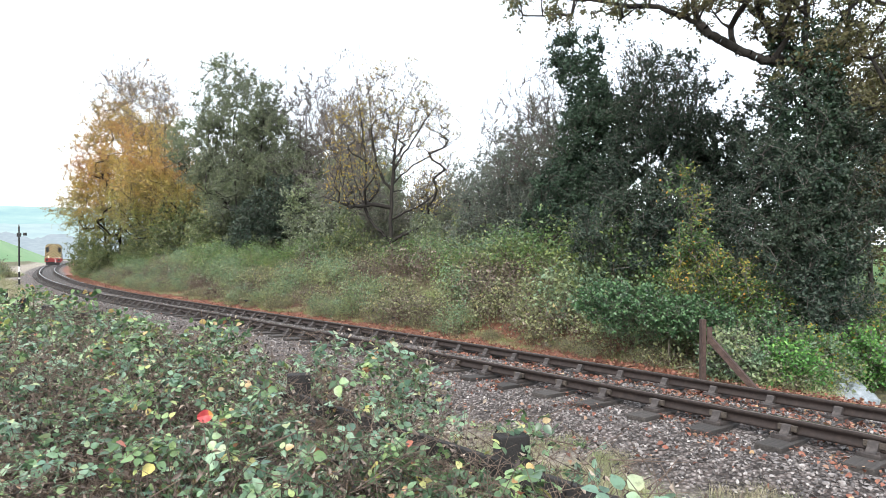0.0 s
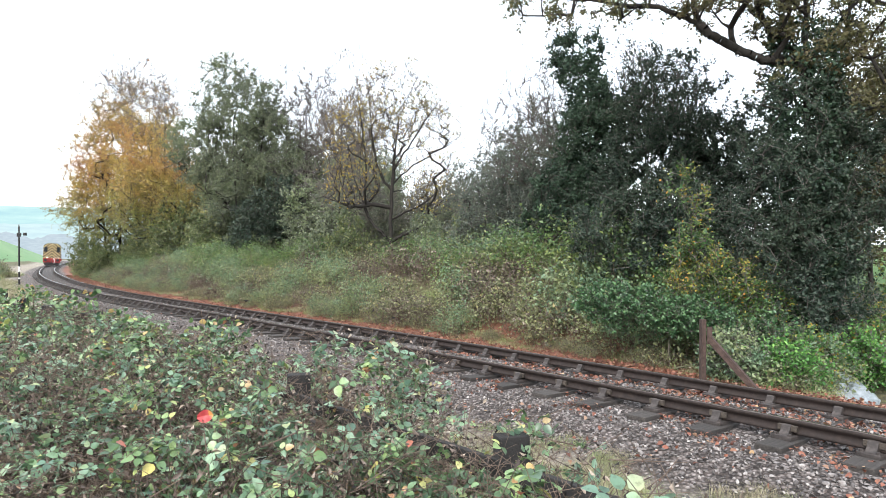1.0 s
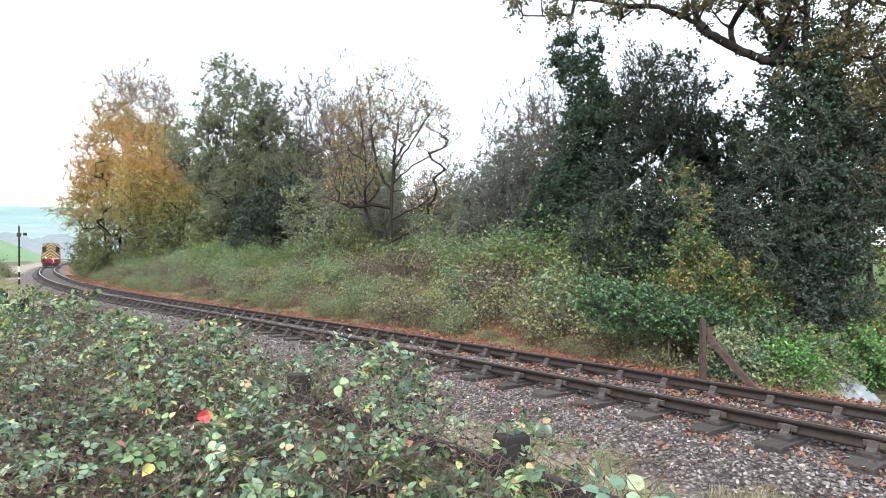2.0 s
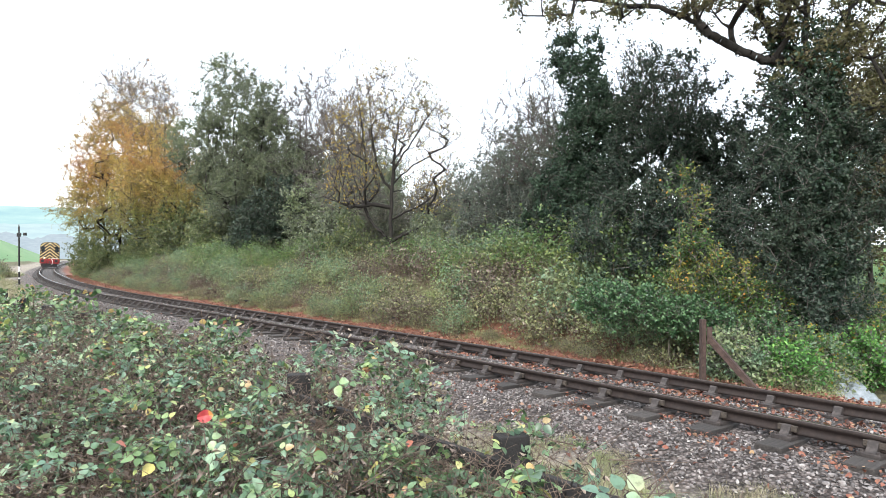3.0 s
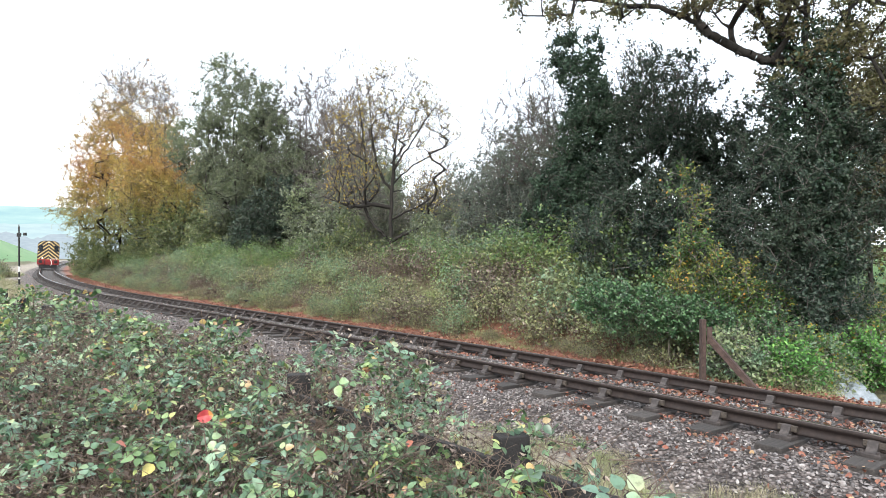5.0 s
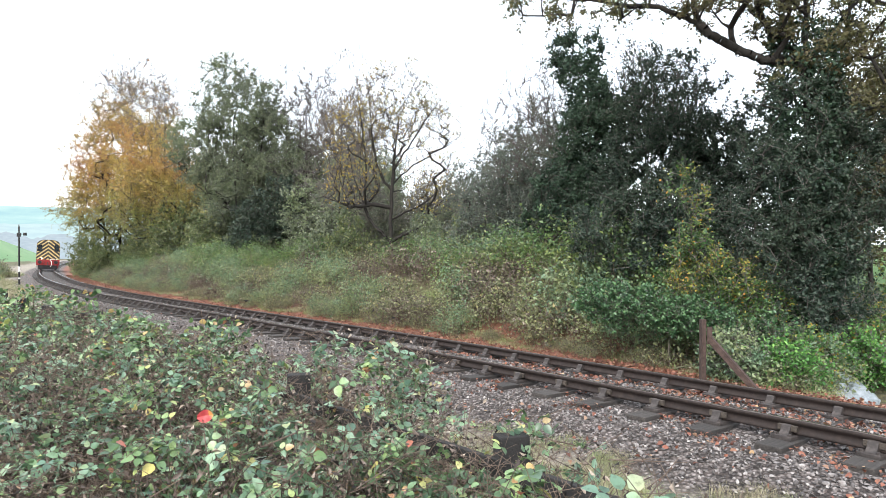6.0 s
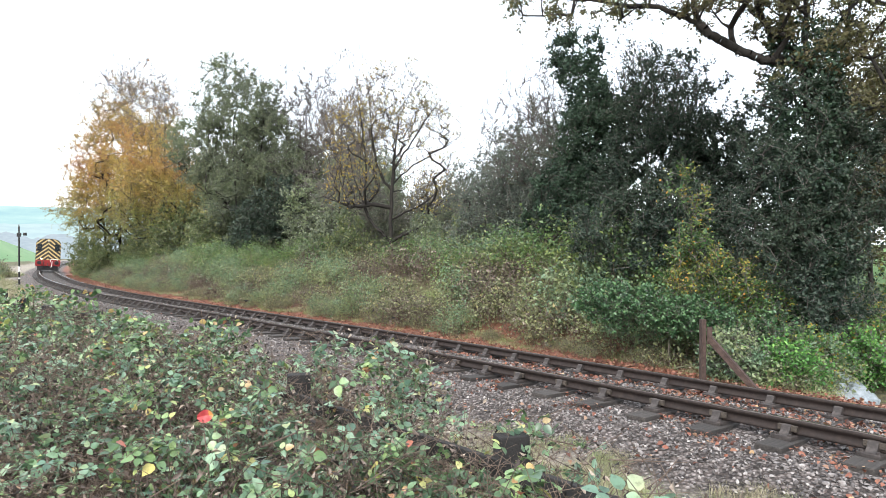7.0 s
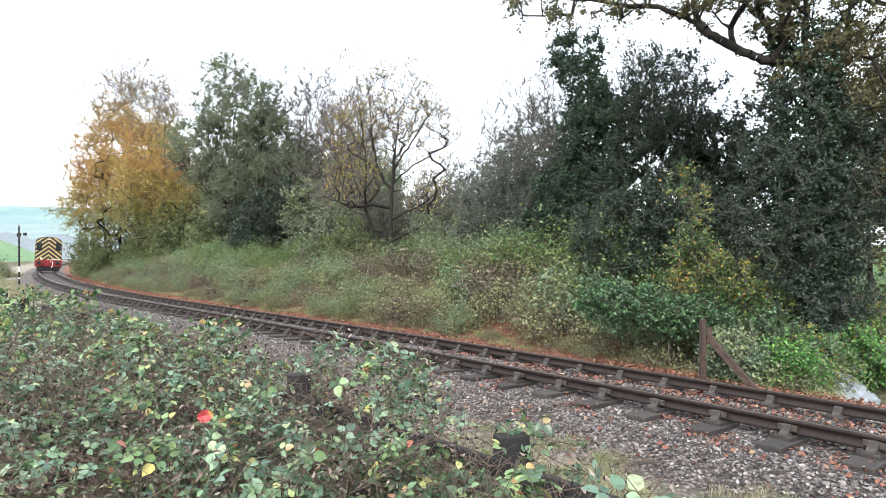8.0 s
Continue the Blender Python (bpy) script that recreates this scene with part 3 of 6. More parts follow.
LITTER = leaf_material("fallen_leaves", [(0.0, (0.06, 0.024, 0.016)), (0.3, (0.17, 0.05, 0.026)), (0.6, (0.27, 0.08, 0.04)), (0.82, (0.26, 0.11, 0.06)), (0.95, (0.33, 0.20, 0.13)), (1.0, (0.50, 0.32, 0.14))], rough=0.6, thin=0.15)


def fallen():
    n = 42000
    s = -3 + 78 * rng.uniform(0, 1, n) ** 1.4
    pick = rng.uniform(size=n)
    d = np.where(pick < 0.70, 1.45 + np.abs(rng.normal(0.6, 0.45, n)), np.where(pick < 0.86, rng.uniform(-0.7, 1.6, n), rng.uniform(-2.8, -0.7, n)))
    clump = wave(s, d, 1.3, 4.0) + wave(s, d, 3.1, 2.0)
    near_s, near_d = rng.uniform(-3.2, 7.5, 7000), rng.uniform(-1.55, 1.5, 7000)
    drift = wave(near_s, near_d, 1.7, 6.0) + 0.7 * wave(near_s, near_d, 4.0, 3.0) + 0.5 * smooth(near_d, -0.9, -0.3) - 0.05 * near_s
    s, d = np.concatenate([s, near_s[drift > 0.12]]), np.concatenate([d, near_d[drift > 0.12]])
    clump, n = np.concatenate([clump, np.ones((drift > 0.12).sum())]), len(s)
    keep = np.abs(np.abs(d) - GAUGE) > 0.08
    keep &= (d > 1.4) | ((s < 8) & (clump > 0.15)) | (rng.uniform(size=n) < 0.06)
    s, d = s[keep], d[keep]
    x, y = along(s, d)
    P = np.stack([x, y, ground_sd(s, d) + rng.uniform(0.012, 0.05, len(s))], 1)
    V, F = leaves(P, 0.050, OVAL_V * np.array([1, 1.1, 1.8]), OVAL_F, 2.0)
    tagged(new("fallen_leaves", fast("fallen_leaves", V, F, LITTER)), "drift of rust-red fallen leaves along the rails", "leaves", kind="stuff")


fallen()
# ---------------------------------------------------------------- locomotive
YELLOW = painted("yellow_paint", (0.44, 0.33, 0.145), (0.30, 0.23, 0.12), 5, 0.45, 0.62)
BLACK = painted("black_paint", (0.007, 0.007, 0.008), (0.03, 0.027, 0.027), 5, 0.45, 0.62)
RED = painted("red_paint", (0.24, 0.012, 0.014), (0.13, 0.018, 0.018), 5, 0.45, 0.62)
MAROON = painted("dark_body_paint", (0.03, 0.035, 0.05), (0.07, 0.07, 0.08), 4, 0.4, 0.62)
STEEL = painted("oily_steel", (0.05, 0.045, 0.042), (0.14, 0.12, 0.11), 9, 0.5, 0.6, 0.6)
WHITE = painted("white_paint", (0.75, 0.75, 0.72), (0.5, 0.48, 0.44), 8, 0.5, 0.66)
GLASS = Nodes("dark_cab_glass")
GLASS.bsdf.inputs["Transmission Weight"].default_value = 0.6
GLASS = GLASS.done((0.05, 0.06, 0.07), 0.05)
LAMP = Nodes("lamp_lens").done((0.5, 0.5, 0.46), 0.2)
LIT = Nodes("lit_lamp_lens")
LIT.bsdf.inputs["Emission Color"].default_value = (1.0, 0.93, 0.82, 1)
LIT.bsdf.inputs["Emission Strength"].default_value = 2.5
LIT = LIT.done((0.9, 0.9, 0.85), 0.2)


def roof_line(w, z_side, z_top, n=14):
    """Outline in x, z of a cab or bonnet section with an arched roof and rounded shoulders."""
    pts = []
    for i in range(n + 1):
        a = math.pi * i / n
        pts.append((w * math.copysign(abs(math.cos(a)) ** 0.72, math.cos(a)), z_side + (z_top - z_side) * math.sin(a) ** 0.85))
    return pts


def locomotive():
    """A diesel shunter, cab first. Its front faces +y; z = 0 is the top of the rails."""
    top = new("shunting_locomotive")
    front = 4.0
    out = [(1.26, 1.30)] + roof_line(1.26, 3.15, 3.86) + [(-1.26, 1.30)]
    cab = part("cab", extrude_outline(out, front - 2.3, front - 0.04), MAROON, top)
    # striped cab face, a sheet 40 mm proud of the cab
    part("cab_front", extrude_outline([(x * 0.995, z) for x, z in out], front - 0.036, front), BLACK, cab, "black cab front with yellow chevron stripes")
    period, half_w = 0.46, 1.24
    yf = front + 0.006

    def stripe(x0, x1, zc, slope):
        pts = [(x0, zc - slope * abs(x0)), (x1, zc - slope * abs(x1)), (x1, zc + 0.20 - slope * abs(x1)), (x0, zc + 0.20 - slope * abs(x0))]
        return pts
    for k in range(-1, 9):
        zc = 1.36 + k * period
        st = bmesh.new()
        for sg in (-1, 1):
            xs = np.linspace(0, half_w, 26)
            for a, b in zip(xs[:-1], xs[1:]):
                q = stripe(sg * a, sg * b, zc, 0.85)
                mid = (a + b) / 2
                roof = 3.15 + (3.83 - 3.15) * max(0.0, 1 - (mid / 1.24) ** 2.6) ** 0.5
                z0 = [max(1.32, min(roof, z)) for _, z in q]
                if z0[2] - z0[1] < 0.02 and z0[3] - z0[0] < 0.02:
                    continue
                # leave the two cab windows free
                if 0.66 < mid < 1.14 and z0[3] > 2.40 and z0[0] < 3.22:
                    if z0[0] < 2.40:
                        z0 = [z0[0], z0[1], min(z0[2], 2.40), min(z0[3], 2.40)]
                    elif z0[3] > 3.22:
                        z0 = [max(z0[0], 3.22), max(z0[1], 3.22), z0[2], z0[3]]
                    else:
                        continue
                vs = [st.verts.new((p[0], yf, z)) for p, z in zip(q, z0)]
                if len({(round(v.co.x, 4), round(v.co.z, 4)) for v in vs}) == 4:
                    st.faces.new(vs)
        if st.faces:
            bmesh.ops.remove_doubles(st, verts=st.verts[:], dist=0.0005)
            left = set(st.faces)
            while left:
                queue, island = [left.pop()], []
                while queue:
                    f = queue.pop()
                    island.append(f)
                    for e in f.edges:
                        for g in e.link_faces:
                            if g in left:
                                left.discard(g)
                                queue.append(g)
                one = bmesh.new()
                at = {}
                for f in sorted(island, key=lambda k: k.calc_center_median().x):
                    one.faces.new([at.setdefault(v, None) or at.update({v: one.verts.new(v.co)}) or at[v] for v in f.verts])
                one.normal_update()
                bmesh.ops.solidify(one, geom=one.faces[:], thickness=0.004)
                part("chevron_stripe", one, YELLOW, cab, "yellow chevron stripe")
        st.free()
    for sg in (-1, 1):
        x0, x1 = sorted((sg * 0.68, sg * 1.10))
        w = part("cab_window", boxes((x0, x1, front + 0.004, front + 0.02, 2.43, 3.19)), GLASS, cab, "dark cab window")
        part("window_frame", boxes((x0 - 0.03, x0, front, front + 0.035, 2.40, 3.22), (x1, x1 + 0.03, front, front + 0.035, 2.40, 3.22),
                                   (x0, x1, front, front + 0.035, 2.40, 2.43), (x0, x1, front, front + 0.035, 3.19, 3.22)), BLACK, w)
        part("side_window", boxes((sg * 1.262 - 0.006, sg * 1.262 + 0.006, front - 1.6, front - 0.5, 2.4, 3.1)), GLASS, cab)
        part("cab_door", boxes((sg * 1.268 - 0.008, sg * 1.268 + 0.008, front - 2.2, front - 1.65, 1.4, 3.1), bevel=0.003), MAROON, cab)
    bon = part("bonnet", extrude_outline([(0.95, 1.30)] + roof_line(0.95, 2.7, 3.25) + [(-0.95, 1.30)], -4.0, front - 2.3), MAROON, top)
    for k in range(6):
        for sg in (-1, 1):
            part("bonnet_door", boxes((sg * 0.955 - 0.01, sg * 0.955 + 0.01, -3.7 + k * 0.88, -2.9 + k * 0.88, 1.45, 2.65), bevel=0.004), MAROON, bon)
    part("exhaust", tubes(((0, -1.2, 3.1), (0, -1.2, 3.6), 0.14, 0.12)), BLACK, bon)
    part("running_plate", boxes((-1.26, 1.26, -4.1, 4.02, 1.22, 1.298), bevel=0.01), BLACK, top)
    for sg in (-1, 1):
        part("frame_plate", boxes((sg * 1.02 - 0.02, sg * 1.02 + 0.02, -4.0, 3.95, 0.55, 1.215)), BLACK, top)
        part("battery_box", boxes((sg * 1.12 - 0.13, sg * 1.12 + 0.13, -2.9, -1.5, 1.3, 2.0), (sg * 1.12 - 0.13, sg * 1.12 + 0.13, -0.9, 0.6, 1.3, 1.9), bevel=0.02), MAROON, top)
        step = part("cab_step", boxes((sg * 1.12 - 0.13, sg * 1.12 + 0.13, 2.2, 2.75, 0.40, 0.43), (sg * 1.12 - 0.13, sg * 1.12 + 0.13, 2.2, 2.75, 0.80, 0.83),
                                      (sg * 1.2 - 0.01, sg * 1.2 + 0.01, 2.2, 2.24, 0.4, 1.22), (sg * 1.2 - 0.01, sg * 1.2 + 0.01, 2.71, 2.75, 0.4, 1.22)), BLACK, top)
    for fy, sgn in ((4.03, 1), (-4.11, -1)):
        beam = part("buffer_beam", boxes((-1.26, 1.26, min(fy, fy + sgn * 0.05), max(fy, fy + sgn * 0.05), 0.66, 1.36), bevel=0.01), RED, top, "red buffer beam")
        for sg in (-1, 1):
            b = part("buffer", tubes(((sg * 0.865, fy, 1.05), (sg * 0.865, fy + sgn * 0.32, 1.05), 0.14, 0.11), ((sg * 0.865, fy + sgn * 0.3, 1.05), (sg * 0.865, fy + sgn * 0.46, 1.05), 0.07)), BLACK, beam)
            part("buffer_head", tubes(((sg * 0.865, fy + sgn * 0.46, 1.05), (sg * 0.865, fy + sgn * 0.50, 1.05), 0.225, 0.215), seg=24), BLACK, beam)
            part("marker_lamp", tubes(((sg * 0.95, fy, 1.42), (sg * 0.95, fy + sgn * 0.14, 1.42), 0.09), seg=16), LAMP, beam, "round white marker lamp") if sg < 0 else part("marker_lamp", tubes(((0.67, fy, 1.50), (0.67, fy + sgn * 0.14, 1.50), 0.08), seg=16), LIT, beam, "lit marker lamp")
            part("brake_hose", tubes(((sg * 0.42, fy + sgn * 0.04, 1.22), (sg * 0.42, fy + sgn * 0.16, 1.20), 0.03), ((sg * 0.42, fy + sgn * 0.16, 1.21), (sg * 0.40, fy + sgn * 0.2, 0.75), 0.03),
                                     ((sg * 0.40, fy + sgn * 0.2, 0.76), (sg * 0.33, fy + sgn * 0.14, 0.5), 0.028), seg=8), WHITE if sg < 0 else BLACK, beam)
        part("coupling_hook", tubes(((0, fy, 1.0), (0, fy + sgn * 0.3, 1.0), 0.06), ((0, fy + sgn * 0.28, 1.02), (0, fy + sgn * 0.3, 0.62), 0.04), seg=8), STEEL, beam)
    part("hand_rail", tubes(((-0.95, 4.13, 1.46), (-0.25, 4.13, 1.40), 0.028), ((-0.25, 4.13, 1.40), (-0.25, 4.13, 1.12), 0.028), ((-0.95, 4.0, 1.46), (-0.95, 4.14, 1.46), 0.025), seg=8), WHITE, top, "white painted pipe")
    part("guard_plate", boxes((-1.05, 1.05, 3.8, 4.02, 0.14, 0.655), bevel=0.02), BLACK, top)
    part("head_lamp", tubes(((0, 4.0, 3.62), (0, 4.09, 3.62), 0.10, 0.09), seg=16), LAMP, top)
    # three axles with outside cranks and a coupling rod each side
    wheelsets = []
    for ay in (2.25, 0.2, -1.75):
        ax = new("wheelset")
        under(ax, top)
        ax.location = (0, ay, 0.685)
        for sg in (-1, 1):
            w = bmesh.new()
            tube(w, (sg * 0.69, 0, 0), (sg * 0.82, 0, 0), 0.685, seg=40)
            tube(w, (sg * 0.665, 0, 0), (sg * 0.69, 0, 0), 0.715, seg=40)
            part("wheel", w, BLACK, ax)
            c = boxes((min(sg * 1.07, sg * 1.13), max(sg * 1.07, sg * 1.13), -0.13, 0.13, -0.16, 0.42) if sg > 0 else (-1.13, -1.07, -0.42, 0.16, -0.13, 0.13), bevel=0.02)
            part("crank", c, RED, ax, "red painted crank")
        part("axle", tubes(((-1.1, 0, 0), (1.1, 0, 0), 0.08)), STEEL, ax)
        wheelsets.append((ax, ay))
    rods = []
    for sg in (-1, 1):
        rod = part("coupling_rod", boxes((sg * 1.155 - 0.02, sg * 1.155 + 0.02, -1.85, 2.35, -0.055, 0.055), bevel=0.008), RED, top, "red coupling rod")
        rods.append((rod, sg))
    tagged(top, "diesel shunter with yellow and black chevrons and a red buffer beam", "locomotive")
    return top, wheelsets, rods


LOCO, WHEELSETS, RODS = locomotive()
LOCO_FRONT = 4.0
LOCO_AT = [(0.0, 131.0), (8.0, 80.5)]        # front of the cab, metres along the line


def loco_rows():
    rows = []
    for i in range(33):
        t = i * 0.25
        s = float(np.interp(t, [a for a, _ in LOCO_AT], [b for _, b in LOCO_AT])) + LOCO_FRONT
        x, y = along(s, 0.0)
        x0, y0 = along(s - 2.2, 0.0)
        x1, y1 = along(s + 2.2, 0.0)
        turn = math.degrees(math.atan2(y0 - y1, x0 - x1)) - 90
        rows.append((t, pose(float(x), float(y), float(rail_z(s)), 0, -math.degrees(CANT) * 0.9, turn)))
    return rows


def motions():
    walk(LOCO, loco_rows())
    speed = (LOCO_AT[0][1] - LOCO_AT[-1][1]) / 8.0 / 0.685
    times = [i * 0.125 for i in range(65)]
    for ax, ay in WHEELSETS:
        walk(ax, [(t, pose(0, ay, 0.685, -math.degrees(speed * t))) for t in times])
    for rod, sg in RODS:
        rows = []
        for t in times:
            a = -speed * t + (math.pi / 2 if sg > 0 else math.pi)
            rows.append((t, pose(0, 0.3 * math.cos(a), 0.685 + 0.3 * math.sin(a))))
        walk(rod, rows)


# ---------------------------------------------------------------- signal post beside the line
def signal_post():
    x, y = -29.05, 45.0
    z = float(ground(x, y)[0])
    top = new("signal_post")
    top.location = (x, y, z - 0.05)
    part("post", tubes(((0, 0, 0), (0, 0, 4.0), 0.06, 0.05)), BLACK, top)
    part("white_band", tubes(((0, 0, 0.95), (0, 0, 1.3), 0.066, 0.064)), WHITE, top, "white painted band")
    part("lower_band", tubes(((0, 0, 0.45), (0, 0, 0.55), 0.067, 0.066)), WHITE, top)
    part("cross_arm", boxes((-0.14, 0.14, -0.03, 0.03, 3.35, 3.6), bevel=0.01), BLACK, top)
    part("lamp_bracket", tubes(((0, 0, 3.5), (0.42, 0, 3.55), 0.02)), BLACK, top)
    part("lamp_case", boxes((0.34, 0.5, -0.09, 0.09, 3.42, 3.62), bevel=0.015), BLACK, top)
    part("finial", tubes(((0, 0, 4.0), (0, 0, 4.25), 0.05, 0.0)), BLACK, top)
    part("step_iron", tubes(((-0.16, 0, 2.6), (0.16, 0, 2.6), 0.012), ((-0.16, 0, 2.0), (0.16, 0, 2.0), 0.012)), BLACK, top)
    tagged(top, "slim dark signal post with white bands beside the line", "signal post")


signal_post()

# ---------------------------------------------------------------- fences
TARRED = bark_material("tarred_timber", (0.006, 0.006, 0.006), (0.022, 0.02, 0.02))
RUSTY = rust_material("rusty_angle_iron", (0.03, 0.018, 0.015), (0.055, 0.034, 0.028), (0.10, 0.066, 0.055), 0.8)


def near_fence():
    top = new("timber_fence")
    p0, w = np.array([0.36, 3.42]), np.array([-0.679, 0.734])
    tops = []
    for i, u in enumerate((-2.2, 0.0, 2.15, 4.3, 6.35, 8.3, 10.15, 12.2, 14.3, 16.6), -1):
        q = p0 + w * u
        z = float(ground(q[0], q[1])[0])
        zt = 0.79 if i < 3 else 0.79 - 0.012 * (i - 2)
        b = boxes((-0.085, 0.085, -0.05, 0.05, z - 0.3, zt), bevel=0.008)
        ob = part("fence_post", b, TARRED, top)
        ob.matrix_basis = pose(q[0], q[1], 0, 0, random.uniform(-1.5, 1.5), 128 - 90 - 20 + random.uniform(-6, 6))
        tops.append((q, zt))
    n = np.array([0.734, 0.679])
    for (a, za), (b, zb) in zip(tops[:-1], tops[1:]):
        for drop in (0.17,):
            p, q = a - n * 0.075, b - n * 0.075
            bm = boxes((0, float(np.linalg.norm(q - p)) - 0.01, -0.02, 0.02, -0.05, 0.05), bevel=0.006)
            ob = part("fence_rail", bm, TARRED, top)
            ob.matrix_basis = pose(p[0], p[1], za - drop, 0, math.degrees(math.atan2(za - zb, float(np.linalg.norm(q - p)))), math.degrees(math.atan2(q[1] - p[1], q[0] - p[0])))
    tagged(top, "tarred black timber post and rail fence overgrown by brambles", "fence")


near_fence()


def iron_post():
    x, y = 3.98, 10.0
    z = float(ground(x, y)[0])
    top = new("straining_post")
    top.location = (x, y, z - 0.1)
    h = 0.62 - z + 0.1
    post = part("post", boxes((-0.055, -0.043, -0.05, 0.05, 0, h), (-0.043, 0.05, 0.038, 0.05, 0, h), bevel=0.003), RUSTY, top)
    part("bolt", tubes(*[((-0.02, 0.045, h - 0.08 - k * 0.16), (-0.02, 0.03, h - 0.08 - k * 0.16), 0.014) for k in range(5)], seg=8), STEEL, post)
    part("gusset_plate", boxes((0.06, 0.14, 0.03, 0.045, h - 0.38, h - 0.12), bevel=0.003), RUSTY, top)
    br = bmesh.new()
    box(br, 0, 1.15, -0.03, -0.02, -0.045, 0.045, 0.002)
    box(br, 0, 1.15, -0.02, 0.05, 0.035, 0.045, 0.002)
    b = part("brace", br, RUSTY, top)
    b.matrix_basis = pose(0.10, 0.04, h - 0.30, 0, 46, -42)
    part("wire", tubes(((0.06, 0.05, h - 0.32), (3.2, 1.4, h - 0.2), 0.003), ((0.06, 0.05, h - 0.7), (3.2, 1.4, h - 0.62), 0.003), seg=5), STEEL, top)
    tagged(top, "rusty angle-iron fence straining post with a diagonal brace", "fence post")


iron_post()
# ---------------------------------------------------------------- leaf colours
def leaf_sat(sat, name, stops, patch=None, patch_scale=0.6, **more):
    return leaf_material(name, stops, patch, patch_scale, sat=sat, **more)



BEECH = leaf_sat(1.0, "beech_autumn_leaves", [(0, (0.42, 0.17, 0.08)), (0.35, (0.64, 0.27, 0.10)), (0.7, (0.72, 0.37, 0.12)), (1, (0.58, 0.44, 0.15))],
                 [(0, (0.42, 0.34, 0.10)), (0.5, (0.62, 0.48, 0.13)), (1, (0.70, 0.52, 0.15))], 0.5,
                 low=([(0, (0.15, 0.20, 0.065)), (0.5, (0.28, 0.33, 0.10)), (1, (0.46, 0.41, 0.12))], 3.5, 8.0))
OLIVE = leaf_material("olive_thicket_leaves", [(0, (0.07, 0.11, 0.04)), (0.5, (0.15, 0.20, 0.065)), (1, (0.30, 0.31, 0.10))], [(0, (0.06, 0.11, 0.05)), (1, (0.20, 0.22, 0.09))], 0.7)
SALLOW = leaf_material("sallow_grey_green_leaves", [(0, (0.08, 0.10, 0.075)), (0.5, (0.15, 0.18, 0.125)), (1, (0.27, 0.31, 0.20))],
                       [(0, (0.10, 0.14, 0.08)), (1, (0.29, 0.35, 0.17))], 0.4)
DULL = leaf_material("dull_thin_leaves", [(0, (0.10, 0.095, 0.085)), (0.5, (0.18, 0.165, 0.14)), (1, (0.28, 0.25, 0.19))], [(0, (0.08, 0.11, 0.075)), (1, (0.18, 0.23, 0.13))], 0.5)
OAK_YELLOW = leaf_sat(1.05, "yellow_oak_leaves", [(0, (0.38, 0.28, 0.06)), (0.5, (0.55, 0.46, 0.10)), (1, (0.38, 0.40, 0.12))], [(0, (0.44, 0.26, 0.08)), (1, (0.55, 0.42, 0.10))], 0.6)
OAK_GREEN = leaf_material("turning_oak_leaves", [(0, (0.05, 0.07, 0.035)), (0.6, (0.12, 0.135, 0.055)), (1, (0.26, 0.21, 0.08))], [(0, (0.20, 0.135, 0.06)), (1, (0.11, 0.125, 0.05))], 0.6)
IVY = leaf_material("ivy_leaves", [(0, (0.010, 0.026, 0.018)), (0.5, (0.022, 0.052, 0.032)), (1, (0.05, 0.10, 0.058))], [(0, (0.02, 0.046, 0.028)), (1, (0.06, 0.11, 0.06))], 0.8, rough=0.5, thin=0.2, gloss=0.3)
HOLLY = leaf_material("dark_evergreen_leaves", [(0, (0.012, 0.026, 0.020)), (0.6, (0.030, 0.056, 0.040)), (1, (0.065, 0.10, 0.068))], [(0, (0.022, 0.042, 0.030)), (1, (0.065, 0.095, 0.058))], 0.7, rough=0.52, thin=0.2, gloss=0.28)
HAZEL = leaf_sat(1.10, "hazel_leaves", [(0, (0.05, 0.11, 0.035)), (0.6, (0.10, 0.19, 0.055)), (0.92, (0.18, 0.26, 0.06)), (0.97, (0.5, 0.42, 0.06)), (1, (0.62, 0.46, 0.06))], [(0, (0.05, 0.10, 0.03)), (0.80, (0.11, 0.19, 0.055)), (0.95, (0.34, 0.30, 0.06)), (1, (0.5, 0.20, 0.05))], 0.9)
THORN = leaf_material("thorn_grey_leaves", [(0, (0.06, 0.085, 0.075)), (0.6, (0.13, 0.17, 0.145)), (1, (0.26, 0.30, 0.25))], rough=0.45)
BUSH = leaf_sat(0.95, "bush_green_leaves", [(0, (0.035, 0.09, 0.035)), (0.6, (0.085, 0.175, 0.065)), (1, (0.19, 0.30, 0.11))], [(0, (0.09, 0.14, 0.04)), (1, (0.30, 0.36, 0.10))], 1.2)
NETTLE = leaf_sat(0.90, "nettle_leaves", [(0, (0.07, 0.14, 0.085)), (0.6, (0.14, 0.245, 0.15)), (1, (0.25, 0.37, 0.22))], [(0, (0.17, 0.20, 0.09)), (1, (0.35, 0.38, 0.15))], 1.2, rough=0.55)
BRAMBLE_FAR = leaf_material("bank_bramble_leaves", [(0, (0.09, 0.11, 0.055)), (0.5, (0.19, 0.225, 0.11)), (0.85, (0.33, 0.33, 0.16)), (1, (0.50, 0.40, 0.17))],
                            [(0, (0.12, 0.115, 0.065)), (0.6, (0.21, 0.21, 0.105)), (1, (0.27, 0.33, 0.13))], 1.5, rough=0.5)
